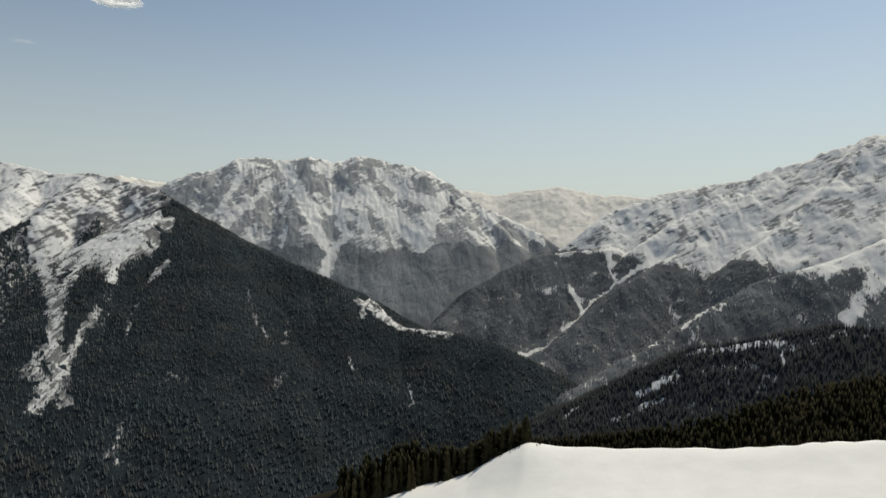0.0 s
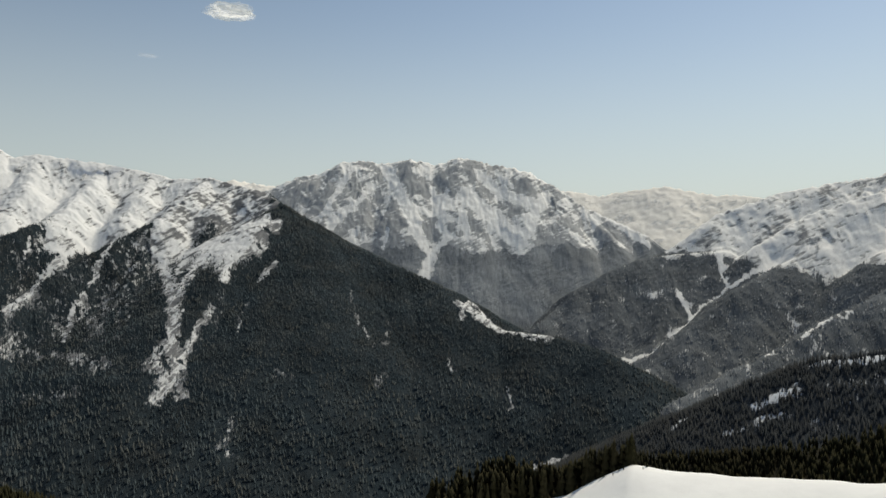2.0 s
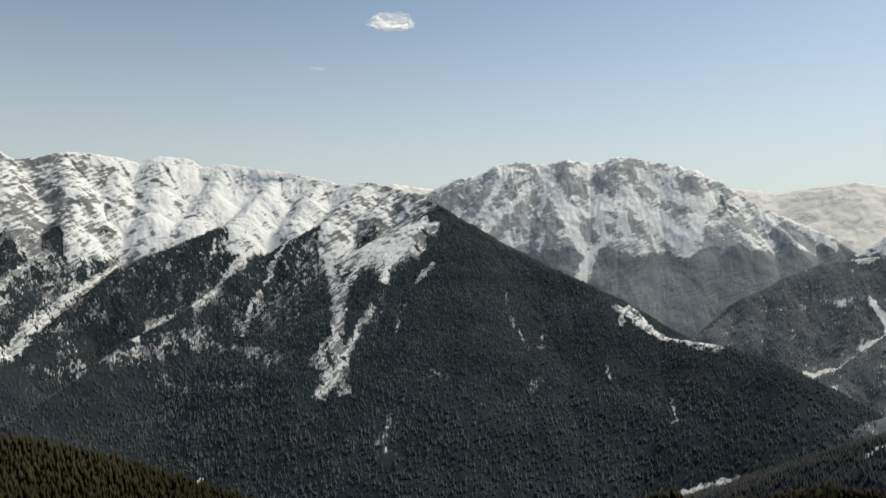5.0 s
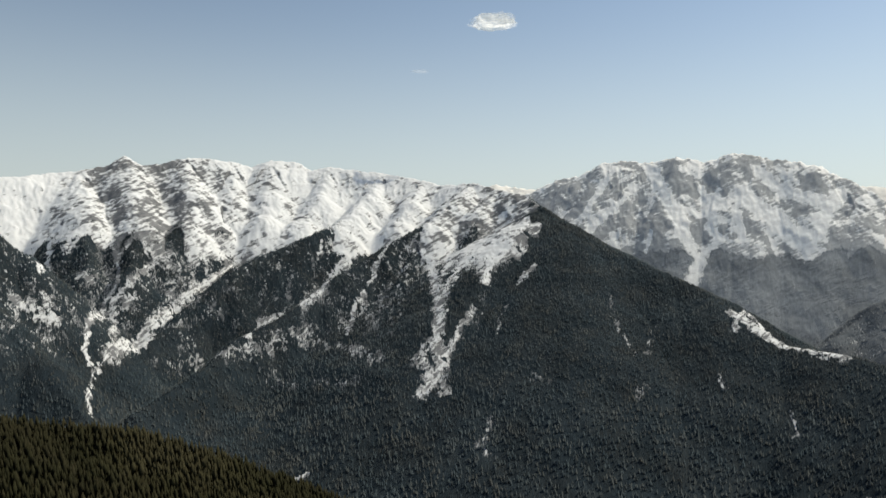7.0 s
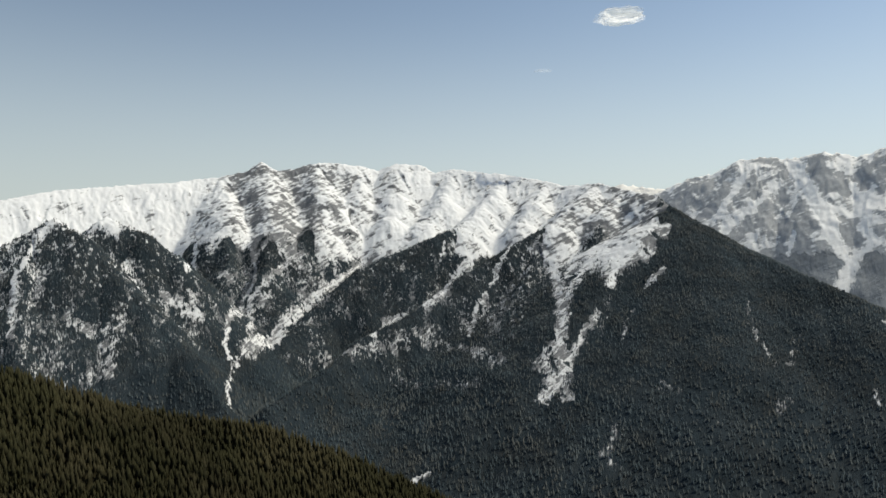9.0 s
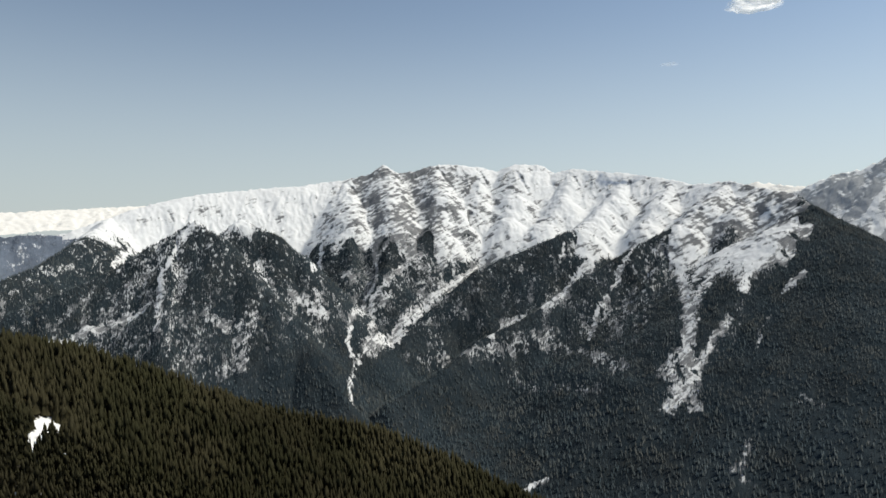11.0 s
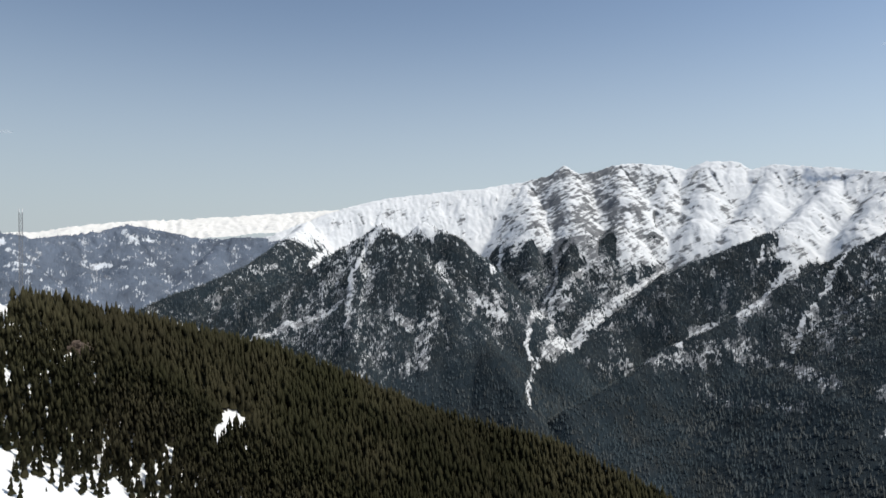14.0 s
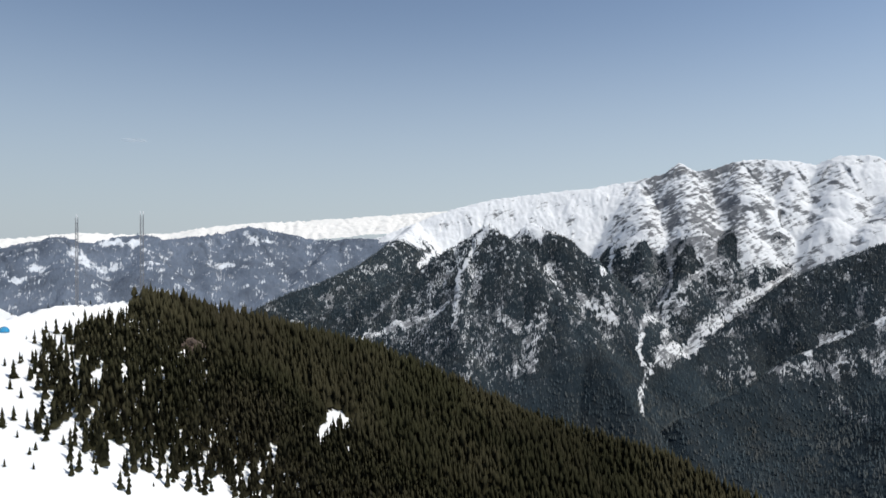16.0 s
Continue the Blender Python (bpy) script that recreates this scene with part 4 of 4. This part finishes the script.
def build_ground():
    a = np.concatenate([np.arange(-180, -48, 4), np.arange(-48, 120, 0.34), np.arange(120, 180.1, 4)])
    rad = np.concatenate([np.linspace(1, 200, 12), np.arange(210, 880, 5), np.linspace(885, 1600, 40), np.linspace(1650, 4950, 24)])
    rr, aa = np.meshgrid(rad, np.radians(a), indexing="ij")
    x, y = CX - rr * np.sin(aa), CY + rr * np.cos(aa)
    z = ground_height(x, y)
    wood = forest_field(x, y)
    deep = step(700, 800, rr)
    under = wood * np.where(np.degrees(aa) > 30, 0.25 + 0.75 * step(25, 120, edge_side(x, y, FOREST_EDGE)), 1.0)
    sheet("ground", x, y, z, np.ones(x.shape, bool), GROUND_MAT, dict(snow=1.05 - 0.92 * under - 0.2 * deep * under, wood=under, run=x, fall=y * 4.5), "snow-covered ridge dropping to the wooded valley floor", "ground", "structure")


build_ground()


def crown_profile(tiers):
    """Rings (height, radius) of a spruce one metre high, drooping skirts one above the other."""
    rings = []
    for k in range(tiers):
        z0 = 0.07 + 0.93 * (k / tiers) ** 0.92
        z1 = 0.07 + 0.93 * ((k + 1) / tiers) ** 0.92
        rad = 0.205 * (1 - z0) ** 0.8 + 0.01
        rings.append((z0 - 0.03, rad, True))
        if k < tiers - 1:
            rings.append((z0 + 0.82 * (z1 - z0), 0.5 * (0.205 * (1 - z1) ** 0.8 + 0.01), False))
    return rings


def crowns(name, px, py, pz, height, tiers, sides, mat, label):
    """Many spruces as one object."""
    n = len(px)
    rng = np.random.default_rng(n + tiers)
    rings = crown_profile(tiers)
    m = len(rings) * sides + 1
    co = np.empty((n, m, 3), np.float32)
    turn, fat = rng.uniform(0, 6.28, n), rng.uniform(0.75, 1.2, n)
    lean = rng.normal(0, 0.015, (n, 2))
    for i, (z, rad, out) in enumerate(rings):
        for k in range(sides):
            a = turn + 2 * math.pi * (k + 0.5 * (i % 2)) / sides
            rr = rad * fat * height * rng.uniform(0.5, 1.4, n)
            hz = (z + rng.uniform(-0.035, 0.03, n)) * height
            co[:, i * sides + k, 0] = px + rr * np.cos(a) + lean[:, 0] * hz
            co[:, i * sides + k, 1] = py + rr * np.sin(a) + lean[:, 1] * hz
            co[:, i * sides + k, 2] = pz + hz
    co[:, -1, 0], co[:, -1, 1], co[:, -1, 2] = px + lean[:, 0] * height, py + lean[:, 1] * height, pz + height
    tri = []
    for i in range(len(rings) - 1):
        for k in range(sides):
            a, b = i * sides + k, i * sides + (k + 1) % sides
            c, d = a + sides, b + sides
            tri += [(a, b, d), (a, d, c)]
    top = (len(rings) - 1) * sides
    tri += [(top + k, top + (k + 1) % sides, m - 1) for k in range(sides)]
    f = (np.arange(n)[:, None, None] * m + np.array(tri)[None]).reshape(-1, 3).astype(np.int32)
    me = bpy.data.meshes.new(name)
    me.vertices.add(n * m)
    me.vertices.foreach_set("co", co.ravel())
    me.loops.add(f.size)
    me.loops.foreach_set("vertex_index", f.ravel())
    me.polygons.add(len(f))
    me.polygons.foreach_set("loop_start", np.arange(0, f.size, 3, dtype=np.int32))
    me.polygons.foreach_set("loop_total", np.full(len(f), 3, np.int32))
    me.update(calc_edges=True)
    me.materials.append(mat)
    return tagged(new(name, me), label, "forest", kind="stuff")


def place_trees(grid, count, seed, gap):
    """Tree places by the forest field, no two closer than the gap."""
    x, y, r, az = polar(*grid)
    z = ground_height(x, y)
    px, py, pz, rng = scatter(x, y, z, forest_field(x, y) ** 1.3, count, seed)
    cells, keep = {}, []
    for k in range(len(px)):
        c = (int(px[k] // gap), int(py[k] // gap))
        if cells.setdefault(c, 0) < 1:
            cells[c] += 1
            keep.append(k)
    return px[keep], py[keep], pz[keep], rng


HERO = [250.0, 400.0, 93.0, 112.0]      # the stretch of forest edge whose trees stand singly: range and bearing


def build_near_woods():
    px, py, pz, rng = place_trees((36, 112, 500, 230, 720, 150), 52000, 9, 3.7)
    r, az = np.hypot(px - CX, py - CY), np.degrees(np.arctan2(-(px - CX), py - CY))
    h = (6.0 + 9.0 * rng.beta(2.0, 2.0, len(px))) * (0.7 + 0.3 * step(-5, 35, edge_side(px, py, FOREST_EDGE)))
    h = h * (1 + 0.35 * step(450, 600, r))
    single = (r < HERO[1]) & (az > HERO[2])
    order = np.argsort(r + 1000 * ~single)[:300]
    single[:] = False
    single[order] = True
    near, deep = ~single & (r < 520), ~single & (r >= 520)
    crowns("spruce_forest", px[near], py[near], pz[near], h[near], 3, 5, WOOD_NEAR, "dense dark spruce forest on the near slope")
    crowns("spruce_forest", px[deep], py[deep], pz[deep], h[deep], 2, 5, WOOD_NEAR, "dense dark spruce forest reaching over the ridge")
    px2, py2, pz2, rng = place_trees((-45, 30, 400, 375, 980, 110), 7000, 10, 6.6)
    # a thick belt behind the knoll and along the brow below it
    extra = []
    for line, count, spread in ((KNOLL[:6], 420, (4, 50)), (BAND, 2300, (-110, 25))):
        u = rng.uniform(0, len(line) - 1.001, count)
        i = u.astype(int)
        p = np.array(line)[:, :2]
        q = p[i] + (p[i + 1] - p[i]) * (u - i)[:, None]
        out = q - np.array([CX, CY])
        out = out / np.hypot(out[:, 0], out[:, 1])[:, None]
        extra.append(q + out * rng.uniform(*spread, count)[:, None])
    extra = np.concatenate(extra)
    px2, py2 = np.append(px2, extra[:, 0]), np.append(py2, extra[:, 1])
    pz2 = ground_height(px2, py2)
    h2, near = rng.uniform(10, 18, len(px2)), np.hypot(px2 - CX, py2 - CY) < 480
    crowns("knoll_forest", px2[near], py2[near], pz2[near], h2[near], 4, 6, WOOD_NEAR, "black spruces standing behind the snowy knoll")
    crowns("knoll_forest", px2[~near], py2[~near], pz2[~near], h2[~near], 2, 5, WOOD_NEAR, "black spruces on the brow below the knoll")
    return px[single], py[single], pz[single], h[single]


single_trees = build_near_woods()


# ---- things on the near ridge ----
def mesh_of(name, bm, mat):
    me = bpy.data.meshes.new(name)
    bm.to_mesh(me)
    bm.free()
    me.materials.append(mat)
    return me


def part(name, bm, mat, parent, label=""):
    ob = new(name, bm if isinstance(bm, bpy.types.Mesh) else mesh_of(name, bm, mat))
    ob.parent = parent
    return tagged(ob, label) if label else ob


def ground_at(x, y):
    return float(ground_height(np.array([float(x)]), np.array([float(y)]))[0])


def spruce_crown(seed, tiers=9, sides=9):
    rng = random.Random(seed)
    bm = bmesh.new()
    prev = None
    for z, rad, out in crown_profile(tiers):
        ring = []
        for k in range(sides):
            a = 2 * math.pi * (k + rng.uniform(-0.3, 0.3)) / sides
            rr = rad * (rng.uniform(0.55, 1.35) if out else rng.uniform(0.8, 1.1))
            ring.append(bm.verts.new((rr * math.cos(a), rr * math.sin(a), z + rng.uniform(-0.02, 0.012))))
        if prev:
            for k in range(sides):
                bm.faces.new((prev[k], prev[(k + 1) % sides], ring[(k + 1) % sides], ring[k]))
        prev = ring
    tip = bm.verts.new((0, 0, 1.02))
    for k in range(sides):
        bm.faces.new((prev[k], prev[(k + 1) % sides], tip))
    return mesh_of("crown", bm, WOOD_NEAR_OBJ)


def spruce_trunk():
    bm = bmesh.new()
    bmesh.ops.create_cone(bm, cap_ends=True, segments=6, radius1=0.018, radius2=0.006, depth=0.6, matrix=pose(0, 0, 0.28))
    return mesh_of("trunk", bm, BARK)


CROWNS = [spruce_crown(s) for s in (3, 8, 15, 21, 34)]
TRUNK = spruce_trunk()


def spruce(x, y, z, height, k, label, group):
    tree = tagged(new("spruce_tree"), label, "tree", group)
    part("trunk", TRUNK, None, tree, "brown bark trunk")
    part("crown", CROWNS[k % len(CROWNS)], None, tree)
    rng = random.Random(k)
    fat = rng.uniform(0.85, 1.25)
    tree.matrix_world = pose(x, y, z - 0.1, rng.uniform(-1.5, 1.5), rng.uniform(-1.5, 1.5), rng.uniform(0, 360)) @ Matrix.Diagonal((height * fat, height * fat, height, 1))
    return tree


for k, (x, y, z, h) in enumerate(zip(*single_trees)):
    spruce(x, y, z, h, k, "dark green spruce at the snowy forest edge" if h < 11 else "tall dark green spruce standing in snow", "spruces along the forest edge")

# young spruces standing singly on the open snow: x, y, height
YOUNG = [(-325, 55, 3), (-325, 64, 2.5), (-346, 101, 2), (-496, 30, 2.5), (-504, 36, 2.5), (-421, 36, 4), (-391, 39, 5), (-413, 31, 4), (-340, 61, 3.5), (-336, 60, 3), (-372, 60, 4), (-362, 48, 6), (-355, 46, 8), (-346, 69, 4), (-452, 30, 2), (-466, 34, 3), (-506, 41, 3), (-524, 47, 2.5), (-479, 16, 2), (-353, 62, 5), (-384, 45, 5), (-334, 73, 2), (-348, 53, 3), (36, 363, 3), (51, 362, 3), (35, 358, 1.5), (40, 359, 2), (44, 361, 1.2), (49, 359, 1.4), (58, 361, 1.2), (70, 360, 1.1), (38, 361, 2.4), (31, 361, 2.2)]
for k, (x, y, h) in enumerate(YOUNG):
    spruce(x, y, ground_at(x, y), h, k + 400, "small young spruce standing alone in the snow", "young spruces on the snow")


def bar(bm, a, b, rad, sides=5):
    a, b = Vector(a), Vector(b)
    m = Matrix.Translation((a + b) / 2) @ (b - a).to_track_quat("Z", "Y").to_matrix().to_4x4()
    bmesh.ops.create_cone(bm, cap_ends=True, segments=sides, radius1=rad, radius2=rad, depth=(b - a).length, matrix=m)


def radio_mast(x, y, height, width, caps, label):
    """A slender lattice mast: four legs, a braced panel to each bay, antennas on top."""
    mast = tagged(new("radio_mast"), label, "mast")
    mast.location = (x, y, ground_at(x, y) - 0.3)
    w = width / 2
    corners = [(-w, -w), (w, -w), (w, w), (-w, w)]
    for cx, cy in corners:
        bm = bmesh.new()
        bar(bm, (cx, cy, 0), (cx, cy, height), 0.11)
        part("leg", bm, STEEL, mast)
    bay = 3.0
    bm = bmesh.new()
    for k in range(4):
        (ax, ay), (bx, by) = corners[k], corners[(k + 1) % 4]
        bar(bm, (ax, ay, 0), (bx, by, bay), 0.055, 4)
        bar(bm, (bx, by, 0), (ax, ay, bay), 0.055, 4)
        bar(bm, (ax, ay, bay), (bx, by, bay), 0.055, 4)
    brace = mesh_of("brace", bm, STEEL)
    for k in range(int(height / bay)):
        ob = part("brace", brace, STEEL, mast)
        ob.location.z = k * bay
    bm = bmesh.new()
    bmesh.ops.create_cube(bm, size=1, matrix=Matrix.Diagonal((width + 1.2, width + 1.2, 0.5, 1)))
    base = part("footing", bm, ROCK, mast, "concrete footing")
    base.location.z = 0.1
    for k in range(caps):
        bm = bmesh.new()
        bmesh.ops.create_cone(bm, cap_ends=True, segments=8, radius1=0.28, radius2=0.22, depth=2.4)
        ob = part("antenna", bm, WHITE_PLASTIC, mast, "white tubular antenna")
        cx, cy = corners[(2 * k) % 4]
        ob.location = (cx * (0 if caps == 1 else 1.0), cy * (0 if caps == 1 else 1.0), height + 0.9)
    return mast


radio_mast(-516, 41, 21.5 - ground_at(-516, 41), 1.3, 1, "tall grey steel lattice mast on the snow")
radio_mast(-562, 72, 26.0 - ground_at(-562, 72), 2.0, 2, "grey steel lattice mast with twin antennas beside trees")


def dome_tent(x, y, size):
    tent = tagged(new("dome_tent"), "blue and black dome tent pitched on snow", "tent")
    tent.location = (x, y, ground_at(x, y) - 0.15)
    gores = 8
    for k in range(gores):
        bm = bmesh.new()
        rows = []
        for i in range(9):
            e = radians(90 * i / 8)
            row = []
            for j in range(5):
                a = 2 * math.pi * (k + j / 4) / gores
                sag = 1 - 0.035 * math.sin(math.pi * j / 4)
                row.append(bm.verts.new((size * sag * math.cos(e) * math.cos(a), size * sag * math.cos(e) * math.sin(a), size * 1.05 * sag * math.sin(e))))
            rows.append(row)
        for i in range(8):
            for j in range(4):
                bm.faces.new((rows[i][j], rows[i][j + 1], rows[i + 1][j + 1], rows[i + 1][j]))
        bmesh.ops.remove_doubles(bm, verts=bm.verts, dist=0.001)
        bmesh.ops.solidify(bm, geom=bm.faces[:], thickness=0.04)
        panel = part("panel", bm, BLUE_CLOTH if k in (0, 1, 2, 7) else DARK_CLOTH, tent, "blue cloth panel" if k in (0, 1, 2, 7) else "black cloth panel")
    for k in range(4):
        bm = bmesh.new()
        a = math.pi * (2 * k + 1) / 8
        pts = [(size * 1.02 * math.cos(t) * math.cos(a), size * 1.02 * math.cos(t) * math.sin(a), size * 1.07 * math.sin(t)) for t in np.linspace(0, math.pi, 13)]
        for p, q in zip(pts, pts[1:]):
            bar(bm, p, q, 0.04, 5)
        part("pole", bm, STEEL, tent)
    return tent


dome_tent(-459, 18, 2.6)


# ---- the rocky outcrop among the trees ----
def outcrop(x, y, size, seed):
    bm = bmesh.new()
    bmesh.ops.create_icosphere(bm, subdivisions=4, radius=1.0)
    for v in bm.verts:
        n = noise.fractal(v.co * 1.6 + Vector((seed, 0, 0)), 1.0, 2.0, 5)
        v.co = Vector((v.co.x * 1.3, v.co.y * 0.8, v.co.z * 0.75)) * (1 + 0.4 * n) * size
    rock = tagged(new("rock_outcrop", mesh_of("rock_outcrop", bm, ROCK)), "bare brown rock outcrop showing among the spruces", "rock")
    rock.location = (x, y, ground_at(x, y) + 0.05 * size)
    return rock


outcrop(-529, 106, 8.5, 0)
outcrop(-521, 98, 5.0, 1)


# ---- the small cloud ----
def small_cloud(x, y, z, size, seed, mat, tall, label):
    bm = bmesh.new()
    for v in bmesh.ops.create_icosphere(bm, subdivisions=5, radius=1.0)["verts"]:
        c = v.co.copy()
        n = noise.fractal(c * 1.9 + Vector((seed + 1.0, 0, 0)), 1.1, 2.0, 4)
        flat = 1.0 if c.z > 0 else 0.55
        v.co = Vector((c.x, c.y * 0.5, c.z * tall * flat)) * (1 + 0.28 * n) * size
    cloud = tagged(new("cloud", mesh_of("cloud", bm, mat)), label, "cloud", kind="structure")
    cloud.data.shade_smooth()
    cloud.matrix_world = pose(x, y, z, 0, 0, math.degrees(math.atan2(-x, y)))
    return cloud


small_cloud(-1910, 4080, 1358, 150.0, 4.0, CLOUD, 0.5, "small white fair-weather cloud")
small_cloud(-2380, 3960, 1085, 60.0, 7.0, WISP, 0.22, "faint thin wisp of cloud")
small_cloud(-4600, -430, 610, 80.0, 9.0, WISP, 0.2, "faint thin wisp of cloud")
